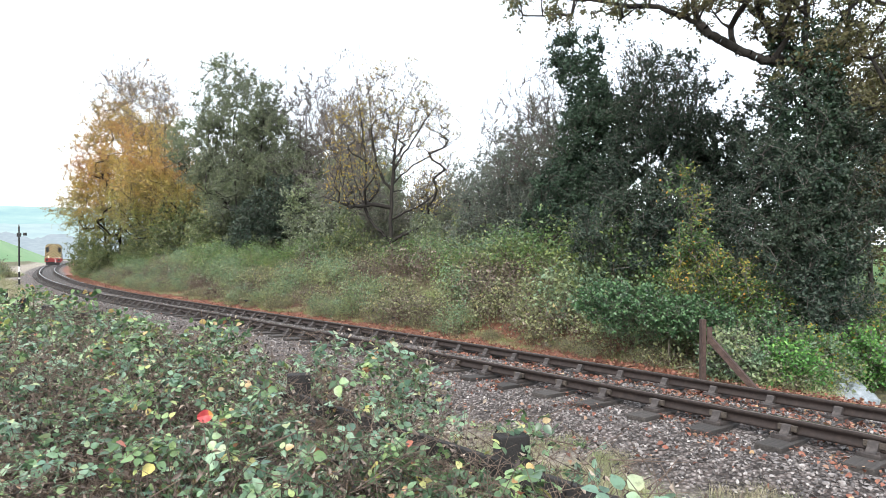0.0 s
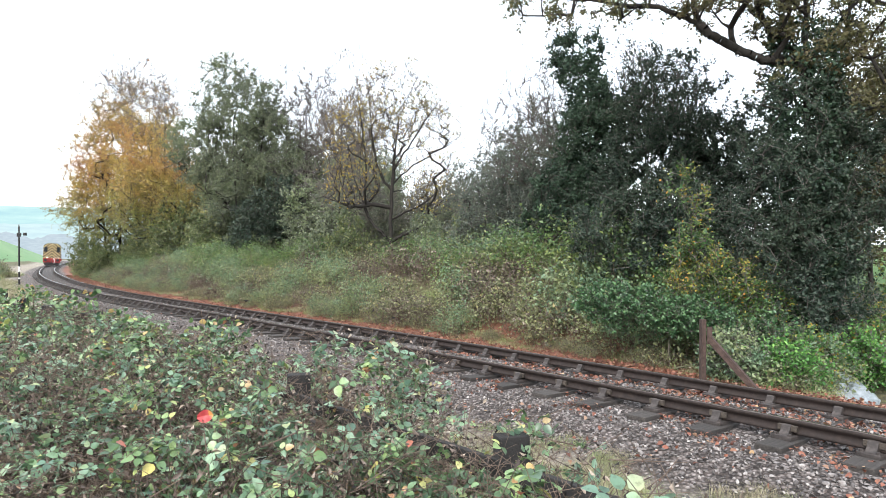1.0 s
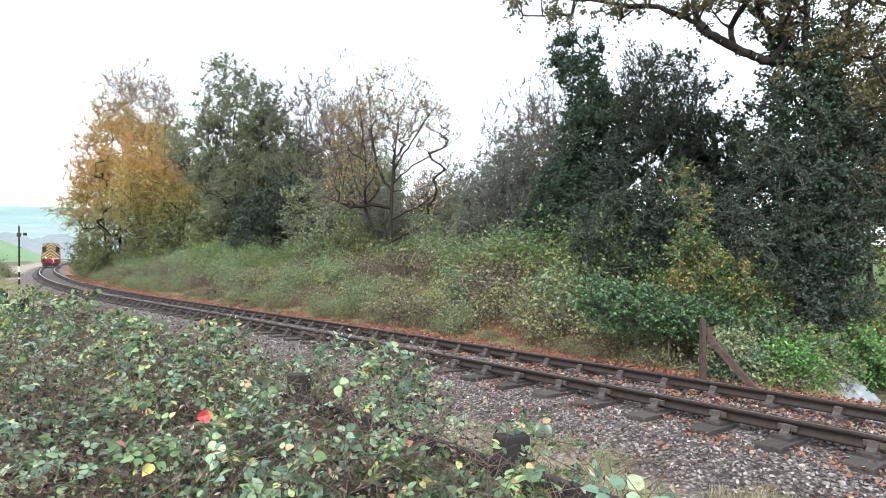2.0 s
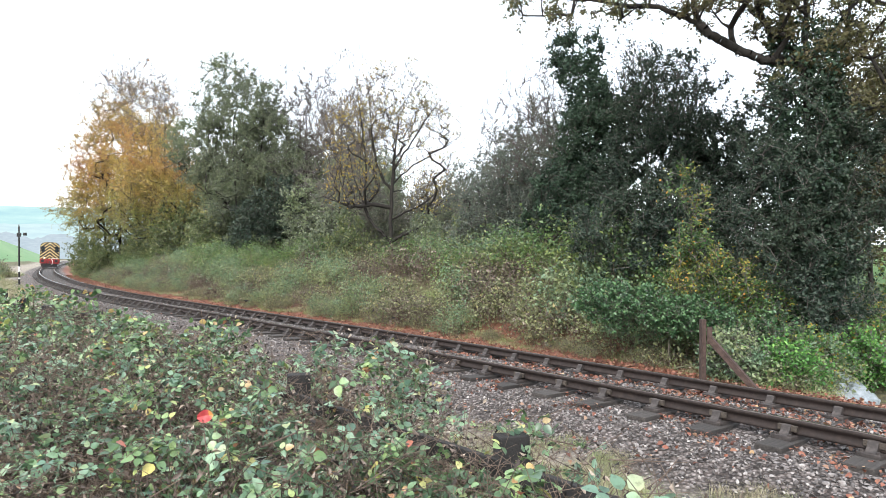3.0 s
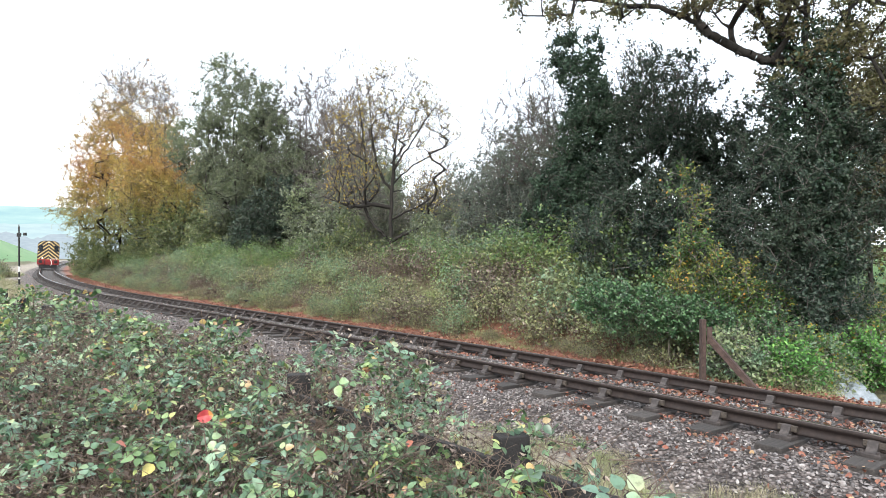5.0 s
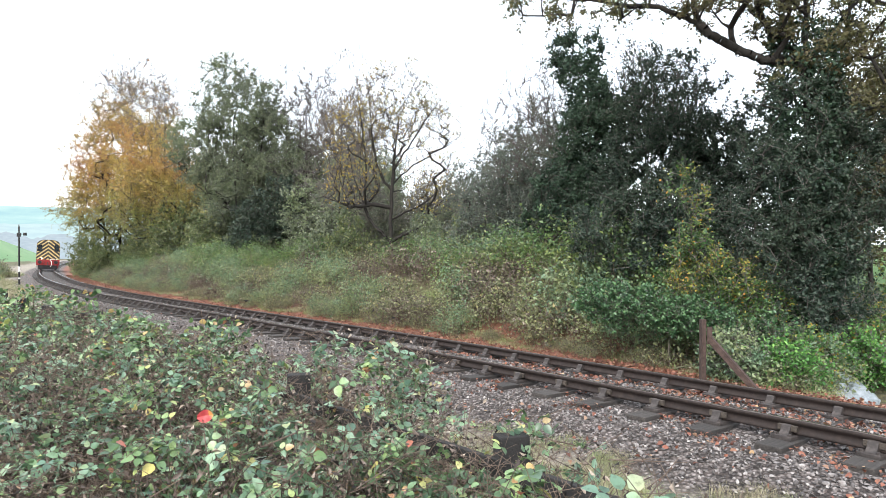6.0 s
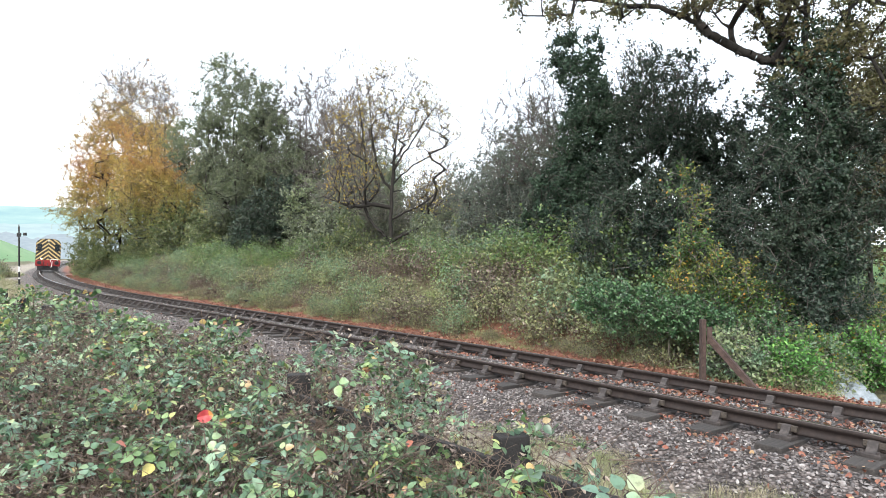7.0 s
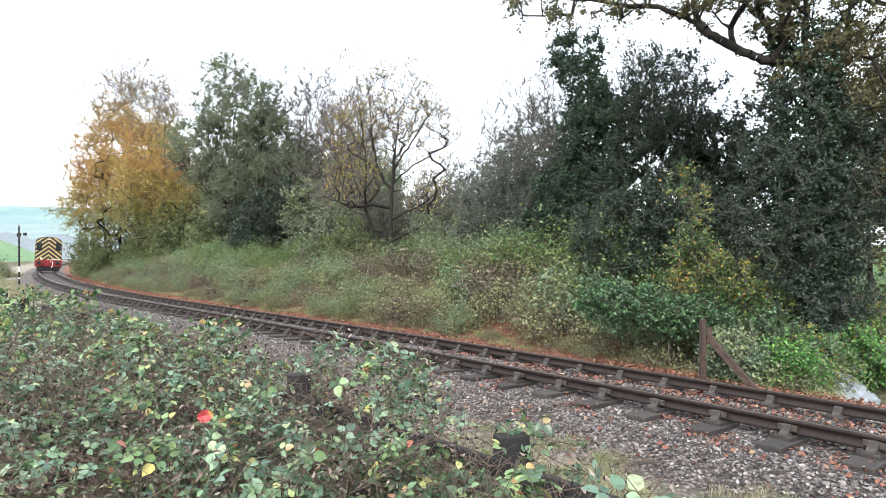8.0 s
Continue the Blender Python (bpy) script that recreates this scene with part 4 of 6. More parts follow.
BRAMBLE = leaf_sat(0.88, "bramble_leaves", [(0, (0.03, 0.075, 0.03)), (0.36, (0.10, 0.19, 0.065)), (0.70, (0.19, 0.32, 0.105)), (0.88, (0.30, 0.41, 0.13)), (0.93, (0.50, 0.46, 0.09)), (0.965, (0.48, 0.27, 0.10)), (0.985, (0.44, 0.09, 0.05)), (1, (0.44, 0.22, 0.14))],
                   [(0, (0.06, 0.125, 0.085)), (0.6, (0.16, 0.30, 0.215)), (0.95, (0.28, 0.43, 0.31)), (1, (0.46, 0.41, 0.12))], 1.6, rough=0.36, thin=0.25, gloss=0.5)
IVY_BANK = leaf_sat(0.95, "bank_ivy_leaves", [(0, (0.02, 0.06, 0.026)), (0.5, (0.055, 0.14, 0.055)), (1, (0.12, 0.23, 0.09))], rough=0.42, thin=0.2, gloss=0.5)
CREEPER = leaf_sat(1.0, "creeper_leaves", [(0, (0.03, 0.08, 0.03)), (0.5, (0.07, 0.15, 0.05)), (0.85, (0.14, 0.24, 0.07)), (0.95, (0.42, 0.36, 0.06)), (1, (0.5, 0.22, 0.05))],
                   [(0, (0.05, 0.11, 0.035)), (0.45, (0.20, 0.24, 0.06)), (0.75, (0.48, 0.38, 0.06)), (1, (0.46, 0.18, 0.06))], 1.1, spread=(0.48, 0.66))
DEAD = leaf_material("withered_leaves", [(0, (0.012, 0.009, 0.008)), (0.4, (0.055, 0.039, 0.033)), (0.8, (0.21, 0.156, 0.128)), (1, (0.46, 0.37, 0.30))], rough=0.7, thin=0.15)
WITHERED = leaf_material("withered_bank_leaves", [(0, (0.045, 0.032, 0.027)), (0.6, (0.12, 0.092, 0.075)), (0.9, (0.24, 0.19, 0.15)), (1, (0.40, 0.33, 0.26))], rough=0.7, thin=0.15)
SPROUT = leaf_sat(1.0, "bright_green_leaves", [(0, (0.05, 0.15, 0.04)), (0.6, (0.12, 0.30, 0.08)), (1, (0.24, 0.46, 0.12))], rough=0.45)
GRASS = leaf_material("grass_blades", [(0, (0.12, 0.18, 0.06)), (0.4, (0.25, 0.30, 0.11)), (0.75, (0.42, 0.40, 0.20)), (1, (0.56, 0.50, 0.32))], [(0, (0.13, 0.22, 0.07)), (1, (0.34, 0.42, 0.14))], 0.8, rough=0.6, thin=0.3)
STRAW = leaf_material("dry_grass_blades", [(0, (0.20, 0.165, 0.10)), (0.5, (0.38, 0.32, 0.20)), (1, (0.55, 0.47, 0.34))], [(0, (0.14, 0.18, 0.07)), (1, (0.30, 0.32, 0.15))], 1.0, rough=0.65, thin=0.3)

# ---------------------------------------------------------------- trees
LINE = "trees along the cutting"
END = "trees at the bank's end"
tree("beech_tree", -28.1, 57.0, [[(0, 0, 0), (0.1, 0, 3.0), (0.3, 0, 9), (0.4, 0, 15.5)], [(1.2, 0.5, 0), (1.4, 0.4, 5), (1.6, 0.2, 13.0)], [(2.6, 0.8, 0), (2.4, 0.4, 5), (2.6, 0.2, 15.0)], [(-1.2, 0.6, 0), (-1.5, 0.4, 4), (-2.0, 0.2, 10.0)],
     [(3.6, 0.5, 0), (3.7, 0.4, 5), (3.4, 0.2, 11.0)]],
     [(-0.9, 0, 5.4, 3.9, 3.2, 2.6), (-0.6, 0, 7.2, 4.1, 3.4, 2.8), (0.6, 0, 10.0, 4.3, 3.5, 3.6), (1.4, 0, 13.6, 4.0, 2.8, 2.8), (1.8, 0, 16.6, 3.0, 2.2, 2.4), (4.4, 0, 6.8, 2.4, 2.2, 3.0), (-0.2, 0, 15.2, 3.0, 2.2, 2.6)], BEECH, BARK_OAK, 1450, 7, 1.25, 0.115, 12, 0.011,
     "tall beech in orange autumn leaf with a bare twiggy top", group=LINE, bare=0.93, droop=0.05, trunk_r=0.27, bare_from=0.50, twig_r=0.011, rise=0.45, step=0.8, curl=0.05, jitter=0.05)
tree("beech_tree", -21.8, 51.0, [[(0, 0, 0), (0.1, 0, 4), (0.3, 0, 9), (0.2, 0, 14)], [(-1.0, 0.6, 0), (-0.9, 0.3, 4), (-0.8, 0, 11)], [(1.2, 0.6, 0), (1.1, 0.3, 4), (1.3, 0, 10)]],
     [(-0.8, 0, 5.6, 3.2, 2.8, 2.8), (-0.6, 0, 8.6, 3.0, 2.6, 3.0), (-0.6, 0, 12.4, 2.3, 2.0, 2.4), (2.0, 0, 4.6, 2.6, 2.2, 2.6)], BEECH, BARK_OAK, 760, 7, 1.1, 0.11, 12, 0.010,
     "beech in yellow and orange autumn leaf with slender trunks", group=LINE, bare=0.93, droop=0.05, trunk_r=0.20, twig_r=0.011, bare_from=0.48, rise=0.45, step=0.8, curl=0.05, jitter=0.05)
tree("sallow_tree", -12.6, 40.0, [[(0, 0, 0), (0.1, 0, 3.5), (-0.2, 0, 7), (0.1, 0, 11)], [(0.5, 0.2, 0), (0.9, 0, 4), (1.8, 0, 8.5)]],
     [(0.3, 0, 9.3, 2.7, 2.2, 1.9), (-2.0, 0, 6.9, 1.9, 2.0, 2.1), (-0.3, 0, 5.4, 2.2, 2.0, 1.8), (1.9, 0, 6.8, 2.0, 2.0, 2.6), (-0.5, 0, 11.7, 1.6, 1.3, 1.1), (1.0, 0, 11.2, 1.2, 1.2, 1.0)], SALLOW, BARK_OAK, 760, 7, 0.8, 0.095, 17, 0.010,
     "grey-green willow with a broad leafy crown", group=LINE, bare=0.7, trunk_r=0.22, bare_from=0.72, twig_r=0.009)
tree("alder_tree", -8.6, 41.0, [[(0, 0, 0), (0.1, 0, 4), (0.0, 0, 8), (0.3, 0, 11.4)], [(-0.5, 0.4, 0), (-0.9, 0.3, 5), (-1.2, 0, 9)], [(1.5, 0.4, 0), (1.7, 0.3, 5), (2.2, 0, 9)]],
     [(0.1, 0, 9.0, 2.3, 2.0, 2.6), (0.9, 0, 5.0, 2.8, 2.0, 2.6), (-1.4, 0, 6.0, 2.0, 1.6, 2.8), (2.4, 0, 7.5, 1.8, 1.6, 3.0), (3.6, 0, 8.6, 1.6, 1.4, 2.6)], DULL, BARK_OAK, 820, 10, 0.9, 0.09, 4, 0.010,
     "thinly leaved grey-brown alder in late autumn", group=LINE, bare=0.9, bare_from=0.30, trunk_r=0.18, twig_r=0.012, rise=0.7)
tree("hawthorn_bush", -10.4, 37.5, [[(0, 0, 0), (0, 0, 2), (0.1, 0, 4.2)]], [(0, 0, 2.0, 1.8, 1.3, 2.0), (0.8, 0, 3.4, 1.4, 1.2, 1.7), (2.6, 0, 1.9, 1.5, 1.2, 1.8)], HOLLY, BARK_DARK, 260, 6, 0.6, 0.12, 15, 0.009,
     "dark evergreen bush under the trees", "bush", "bushes under the trees", trunk_r=0.1)
tree("hawthorn_bush", -5.6, 36.0, [[(0, 0, 0), (0, 0, 2), (0.1, 0, 3.8)]], [(0, 0, 2.0, 1.9, 1.3, 1.9), (0.7, 0, 3.3, 1.3, 1.2, 1.5), (-1.9, 0, 2.4, 1.4, 1.2, 2.2)], SALLOW, BARK_DARK, 260, 6, 0.6, 0.11, 15, 0.009,
     "dull green bush at the foot of the trees", "bush", "bushes under the trees", trunk_r=0.1)


def understory():
    """Bushes that close the wood below the crowns."""
    dark = tree("thicket_bush", -15.5, 46.0, [[(0, 0, 0), (0, 0, 2), (0.2, 0, 4.6)], [(0.8, 0, 0), (1.0, 0, 3.0)]],
                [(0, 0, 1.6, 2.4, 1.4, 1.7), (0.4, 0, 3.4, 1.9, 1.3, 1.9)], SALLOW, BARK_DARK, 130, 3, 0.8, 0.18, 12, 0.010,
                "shady thicket bush under the trees", "bush", "bushes under the trees", trunk_r=0.1)
    gold = tree("thicket_bush", -19.5, 49.0, [[(0, 0, 0), (0, 0, 2), (0.2, 0, 4.0)]], [(0, 0, 1.7, 2.4, 1.4, 1.8), (-0.6, 0, 3.2, 1.6, 1.2, 1.5)], OLIVE, BARK_DARK, 120, 3, 0.8, 0.17, 12, 0.010,
                "yellow-green thicket bush under the beeches", "bush", "bushes under the trees", trunk_r=0.1)
    for ob, x, y, turn, k in ((gold, -31.2, 58.2, 15, 0.7), (gold, -29.4, 56.2, 190, 0.62), (gold, -22.6, 51.5, 140, 0.7), (gold, -32.6, 61.0, 75, 1.0), (gold, -26.3, 55.0, 30, 0.5), (gold, -30.3, 57.5, 110, 0.6), (gold, -24.5, 53.0, 80, 0.7), (gold, -28.5, 58.5, 200, 0.8), (dark, -24.0, 57.0, 30, 1.2), (dark, -18.5, 51.0, 60, 1.2), (dark, -12.5, 44.0, 150, 1.2),
                              (dark, -7.2, 42.5, 250, 1.25), (dark, -4.2, 39.5, 10, 0.95), (gold, -16.0, 44.0, 300, 0.8), (dark, -3.2, 34.0, 120, 0.62), (dark, 0.6, 31.0, 40, 0.55),
                              (gold, 2.6, 28.0, 170, 0.55), (dark, 4.8, 25.0, 270, 0.75), (gold, -1.0, 30.0, 222, 0.5), (gold, -3.7, 27.2, 20, 0.5), (dark, -0.7, 26.0, 75, 0.45), (gold, 0.7, 25.0, 130, 0.48), (dark, -5.0, 29.0, 10, 0.6)):
        z = float(ground(x, y)[0]) - 0.08
        ob.scale = (k, k, k)
        copy_thing(ob, pose(x, y, z, 0, 0, turn))
    dark.scale = gold.scale = (1, 1, 1)


understory()


def wood_screen():
    """Twiggy young trees that close the wood between and behind the large trunks."""
    dark = tree("young_alder", -9.5, 45.5, [[(0, 0, 0), (0, 0, 3), (0.2, 0, 7.4)], [(1.0, 0.2, 0), (1.1, 0, 3), (1.4, 0, 6.4)], [(-1.1, 0.2, 0), (-1.3, 0, 3), (-1.2, 0, 6.0)]],
                [(0, 0, 2.2, 2.6, 1.5, 2.2), (0.2, 0, 4.6, 2.3, 1.5, 2.2), (-0.4, 0, 6.4, 1.7, 1.3, 1.6)], SALLOW, BARK_DARK, 330, 5, 0.9, 0.15, 12, 0.009,
                "shady young alder with grey-green leaves and thin stems", "tree", "young trees in the wood", trunk_r=0.09, twig_r=0.010, rise=0.5)
    pale = tree("young_hazel", -0.6, 33.0, [[(0, 0, 0), (0, 0, 1.4), (0.2, 0, 3.4)], [(0.8, 0.2, 0), (1.0, 0, 1.6), (1.3, 0, 3.0)]],
                [(0, 0, 1.2, 2.2, 1.2, 1.2), (0.6, 0, 2.4, 1.9, 1.1, 1.1)], DULL, BARK, 210, 6, 0.7, 0.08, 8, 0.007,
                "thin hazel thicket with faded leaves behind the oak", "bush", "thickets behind the oak", trunk_r=0.05, twig_r=0.008, rise=0.5)
    for ob, x, y, turn, k in ((dark, -13.6, 47.0, 70, 1.1), (dark, -6.3, 44.0, 140, 1.0), (dark, -11.4, 42.6, 210, 0.72), (dark, -5.2, 38.6, 20, 0.72), (dark, -16.4, 49.5, 300, 0.95), (dark, -20.5, 58.0, 110, 1.2),
                              (dark, -26.5, 63.0, 10, 1.1), (dark, -24.0, 61.0, 200, 1.1), (dark, -3.6, 41.0, 260, 0.8),
                              (pale, 1.6, 30.0, 60, 0.95), (pale, -1.9, 34.5, 160, 1.05), (pale, 0.4, 37.0, 250, 1.35), (pale, 3.0, 35.0, 30, 1.5), (pale, -3.6, 31.5, 330, 0.9)):
        ob.scale = (k, k, k)
        copy_thing(ob, pose(x, y, float(ground(x, y)[0]) - 0.1, 0, 0, turn))
    dark.scale = pale.scale = (1, 1, 1)


wood_screen()
tree("oak_tree", -2.27, 28.0, [[(0, 0, 0), (0.03, 0, 1.4), (0.05, 0, 2.6), (0.15, 0, 4.2), (0.28, 0, 5.6), (0.4, 0, 6.8), (0.67, 0, 8.5)],
     [(0.0, 0, 1.3), (-0.45, 0.05, 1.7), (-0.95, 0, 2.3), (-1.2, 0.05, 3.2), (-1.55, 0, 4.0), (-1.8, 0, 5.4), (-2.2, 0, 6.9)], [(-1.15, 0, 3.1), (-0.95, -0.1, 4.2), (-1.1, 0, 5.6), (-1.35, 0, 7.4)],
     [(0.0, 0, 1.2), (0.5, -0.1, 1.55), (1.1, 0.1, 1.75), (1.7, 0.1, 2.35), (2.3, 0.1, 2.5)], [(0.05, 0, 2.2), (0.6, -0.1, 2.5), (1.3, 0.1, 2.75), (1.9, 0.2, 3.3), (2.6, 0.2, 4.0)],
     [(0.12, 0, 3.7), (0.6, 0.1, 4.2), (1.3, 0, 4.7), (2.1, 0.1, 5.2), (2.9, 0.1, 5.7)], [(0.18, 0, 4.4), (0.7, -0.1, 5.1), (1.15, 0, 5.8), (1.7, 0, 6.7), (2.4, 0, 7.6)],
     [(0.3, 0, 5.7), (0.05, 0.1, 6.7), (-0.36, 0, 8.2)], [(0.1, 0, 3.4), (-0.4, 0.1, 4.1), (-0.7, 0.1, 5.0), (-0.8, 0, 6.4), (-0.9, 0, 7.8)], [(0.4, 0, 6.8), (0.8, 0, 7.4), (1.2, 0, 8.3)],
     [(-0.5, 0.1, 0.15), (-0.52, 0.1, 1.2), (-0.7, 0.1, 1.75)], [(0.05, 0, 2.7), (-0.6, -0.2, 2.9), (-1.6, -0.3, 2.7)]],
     [(-1.4, 0, 5.4, 1.4, 1.4, 2.2), (1.6, 0, 5.4, 1.6, 1.4, 2.0), (0.3, 0, 7.3, 1.6, 1.3, 1.7), (1.7, 0, 3.1, 1.3, 1.2, 0.7), (-1.6, 0, 3.6, 1.2, 1.2, 0.8)], OAK_YELLOW, BARK_OAK, 950, 6, 0.6, 0.09, 3, 0.0065,
     "open oak nearly bare with scattered yellow leaves", group=LINE, bare=0.62, bare_from=-0.6, rise=0.45, trunk_r=0.46, twig_r=0.006, curl=0.07, jitter=0.05, shell=0.7)
tree("oak_sapling", -5.0, 31.5, [[(0, 0, 0), (0, 0, 3), (0.2, 0, 8.0)], [(0.8, 0, 0), (1.0, 0, 3.5), (1.1, 0, 7.0)]], [(0.1, 0, 5.0, 1.9, 1.5, 3.2), (0.4, 0, 8.2, 1.4, 1.2, 2.4), (1.2, 0, 4.6, 1.4, 1.2, 2.4)], DULL, BARK_DARK, 320, 6, 0.8, 0.08, 3, 0.007,
     "slender bare sapling with a few brown leaves", group=LINE, bare=0.92, bare_from=0.1, rise=0.7, trunk_r=0.10, twig_r=0.008)
tree("blackthorn_bush", 1.4, 23.5, [[(0, 0, 0), (0.1, 0, 1.2), (0.3, 0, 3)], [(0.9, 0, 0), (1.1, 0, 1.8), (1.6, 0, 3.4)]],
     [(0.2, 0, 2.4, 1.4, 1.1, 1.9), (1.7, 0, 3.1, 1.6, 1.2, 2.2)], THORN, BARK_DARK, 400, 6, 0.55, 0.062, 18, 0.006,
     "grey thin-leaved blackthorn on top of the bank", "bush", "bushes on the bank", bare=0.6, rise=0.4, trunk_r=0.06)
tree("blackthorn_bush", 3.1, 21.5, [[(0, 0, 0), (0.1, 0, 1.4), (-0.2, 0, 3.6)]], [(-0.2, 0, 3.1, 1.3, 1.1, 2.3), (0.6, 0, 2.2, 1.3, 1.0, 1.8)], THORN, BARK_DARK, 340, 6, 0.55, 0.062, 18, 0.006,
     "tall grey-leaved blackthorn beside an ivy tree", "bush", "bushes on the bank", bare=0.5, rise=0.4, trunk_r=0.06)
tree("ivy_tree", 4.5, 19.0, [[(0, 0, 0), (0.1, 0, 2.2), (-0.1, 0, 4.4), (-0.75, 0, 6.6)], [(-0.1, 0, 3.4), (-1.0, 0, 4.2), (-2.2, 0, 4.8)]],
     [(-0.72, 0, 6.35, 0.85, 0.7, 0.75), (-0.3, 0, 5.1, 1.1, 0.8, 1.0), (0.0, 0, 3.7, 1.3, 1.0, 1.3), (-0.5, 0, 2.0, 1.6, 1.2, 1.4)], IVY, BARK_DARK, 320, 7, 0.42, 0.072, 28, 0.012,
     "leaning dead tree smothered in dark ivy", group=END, ivy=(IVY, 0.58, 8000, 0.07, 0.3, 6.6), trunk_r=0.2)
tree("dead_elm", 4.3, 20.5, [[(0, 0, 0), (-0.4, 0, 3.5), (-1.2, 0, 6)]], [(-1.6, 0, 4.4, 1.6, 1.0, 1.7), (-0.6, 0, 5.2, 1.3, 1.0, 1.6)], THORN, BARK, 330, 5, 0.7, 0.06, 3, 0.006,
     "bare twiggy tree behind the ivy", group=END, bare=0.6, bare_from=0.3, trunk_r=0.1)
tree("dead_elm", 5.7, 18.6, [[(0, 0, 0), (0.1, 0, 3.0), (0.0, 0, 6.4)], [(0.5, 0, 0), (0.7, 0, 3.0), (0.9, 0, 6.2)]], [(0.1, 0, 5.0, 1.0, 0.8, 1.7), (0.9, 0, 4.6, 0.9, 0.8, 1.6)], IVY, BARK_DARK, 260, 5, 0.7, 0.07, 12, 0.006,
     "thin upright bare stems between the evergreens", group=END, bare=0.7, bare_from=0.4, trunk_r=0.06, rise=1.3, curl=0.05)
tree("holly_tree", 6.0, 17.5, [[(0, 0, 0), (0.1, 0, 2.2), (0.2, 0, 5.0)], [(-0.5, 0, 0), (-0.6, 0, 2.5), (-0.4, 0, 5.2)], [(0.4, 0, 0), (0.5, 0, 2.5), (0.5, 0, 5.2)]],
     [(0.1, 0, 4.6, 1.45, 1.0, 1.6), (-0.7, 0, 2.2, 1.4, 1.1, 1.8), (0.7, 0, 2.0, 1.6, 1.1, 1.8)], HOLLY, BARK_DARK, 380, 5, 0.5, 0.07, 30, 0.007,
     "dark holly tree with thin upright stems", group=END, rise=0.5, bare=0.5, bare_from=0.6, trunk_r=0.08)
tree("holly_tree", 8.0, 17.0, [[(0, 0, 0), (0.1, 0, 2.2), (-0.2, 0, 4.9)]], [(-0.5, 0, 3.9, 1.4, 1.0, 1.2), (0.2, 0, 2.2, 1.9, 1.2, 1.9)], HOLLY, BARK_DARK, 350, 5, 0.5, 0.07, 30, 0.008,
     "dense dark holly tree beside the oak", group=END, rise=0.4, trunk_r=0.1)
tree("holly_bush", 5.0, 15.2, [[(0, 0, 0), (0, 0, 1.5), (0.1, 0, 3.0)]], [(0, 0, 1.5, 1.3, 0.9, 1.5), (-0.9, 0, 1.5, 1.1, 0.9, 1.3), (0.9, 0, 1.7, 1.2, 0.9, 1.5)], HOLLY, BARK_DARK, 260, 5, 0.45, 0.066, 26, 0.007,
     "dark evergreen bush below the holly trees", "bush", "bushes at the bank's end", trunk_r=0.07)
tree("great_oak", 7.3, 13.0, [[(0, 0, 0), (0.0, 0, 2.4), (-0.1, 0, 4.6), (-0.1, 0.2, 7.0), (0.3, 0.3, 9.5)],
     [(-0.05, 0, 5.7), (-0.4, 0, 6.09), (-0.85, -0.05, 6.05), (-1.25, -0.1, 6.15), (-1.64, -0.1, 6.3), (-2.0, -0.2, 6.45), (-2.35, -0.2, 6.75), (-2.62, -0.2, 6.85), (-3.13, -0.2, 7.09), (-3.6, -0.2, 7.05), (-4.0, -0.3, 7.07), (-5.2, -0.3, 7.2)],
     [(0.0, 0, 4.6), (0.6, 0.2, 5.1), (1.0, 0.2, 5.05), (1.6, 0.3, 5.3), (2.6, 0.5, 5.4)],
     [(-0.2, 0, 6.1), (-0.7, 0.2, 6.6), (-1.0, 0.3, 7.2), (-1.1, 0.4, 9.0)], [(0.0, 0, 6.0), (0.5, 0.1, 6.8), (1.3, 0.2, 7.6)],
     [(-1.5, -0.1, 6.15), (-1.7, -0.1, 6.7), (-2.3, 0, 7.4)], [(-2.7, -0.2, 6.8), (-3.2, -0.3, 7.3), (-3.6, -0.3, 7.8)]],
     [(-4.4, -0.2, 7.2, 1.5, 1.2, 0.55), (-3.0, -0.2, 7.4, 1.5, 1.2, 0.6), (-1.4, -0.1, 7.2, 1.3, 1.2, 0.9), (0.4, 0, 6.8, 1.7, 1.4, 1.5), (1.6, 0.3, 5.6, 1.5, 1.3, 2.2), (-0.5, 0, 9.3, 3.4, 2.4, 1.6)],
     OAK_GREEN, BARK_OAK, 760, 6, 0.45, 0.068, 16, 0.010,
     "great spreading oak in turning leaf with an ivy-clad trunk", group=END, ivy=(IVY, 0.60, 15000, 0.062, 0.2, 6.8), trunk_r=0.34, droop=0.12, rise=0.0, step=0.3, jitter=0.045, twig_r=0.005)
tree("ash_tree", 9.5, 14.6, [[(0, 0, 0), (0.0, 0, 2.0), (-0.1, 0, 4.5), (0.1, 0, 6.5)]], [(-0.1, 0, 4.4, 1.2, 1.0, 1.3), (-0.4, 0, 2.9, 0.9, 0.8, 0.8), (0.5, 0, 5.8, 1.2, 1.0, 1.0)], OAK_GREEN, BARK_DARK, 190, 6, 0.5, 0.085, 14, 0.008,
     "young ash in yellowing leaf beyond the oak", group=END, trunk_r=0.09)
tree("holly_bush", 7.2, 12.6, [[(0, 0, 0), (0, 0, 1.5), (0.1, 0, 3.2)]], [(-0.5, 0, 3.3, 1.0, 0.8, 1.1), (0.05, 0, 2.1, 0.9, 0.8, 1.5), (-0.9, 0, 1.7, 1.0, 0.8, 1.2), (0.8, 0.2, 3.8, 1.0, 0.8, 1.2), (-0.2, 0.3, 4.7, 1.0, 0.8, 1.0)], HOLLY, BARK_DARK, 420, 5, 0.45, 0.058, 30, 0.008,
     "dark evergreen bush round the foot of the oak", "bush", "bushes at the bank's end", trunk_r=0.08)
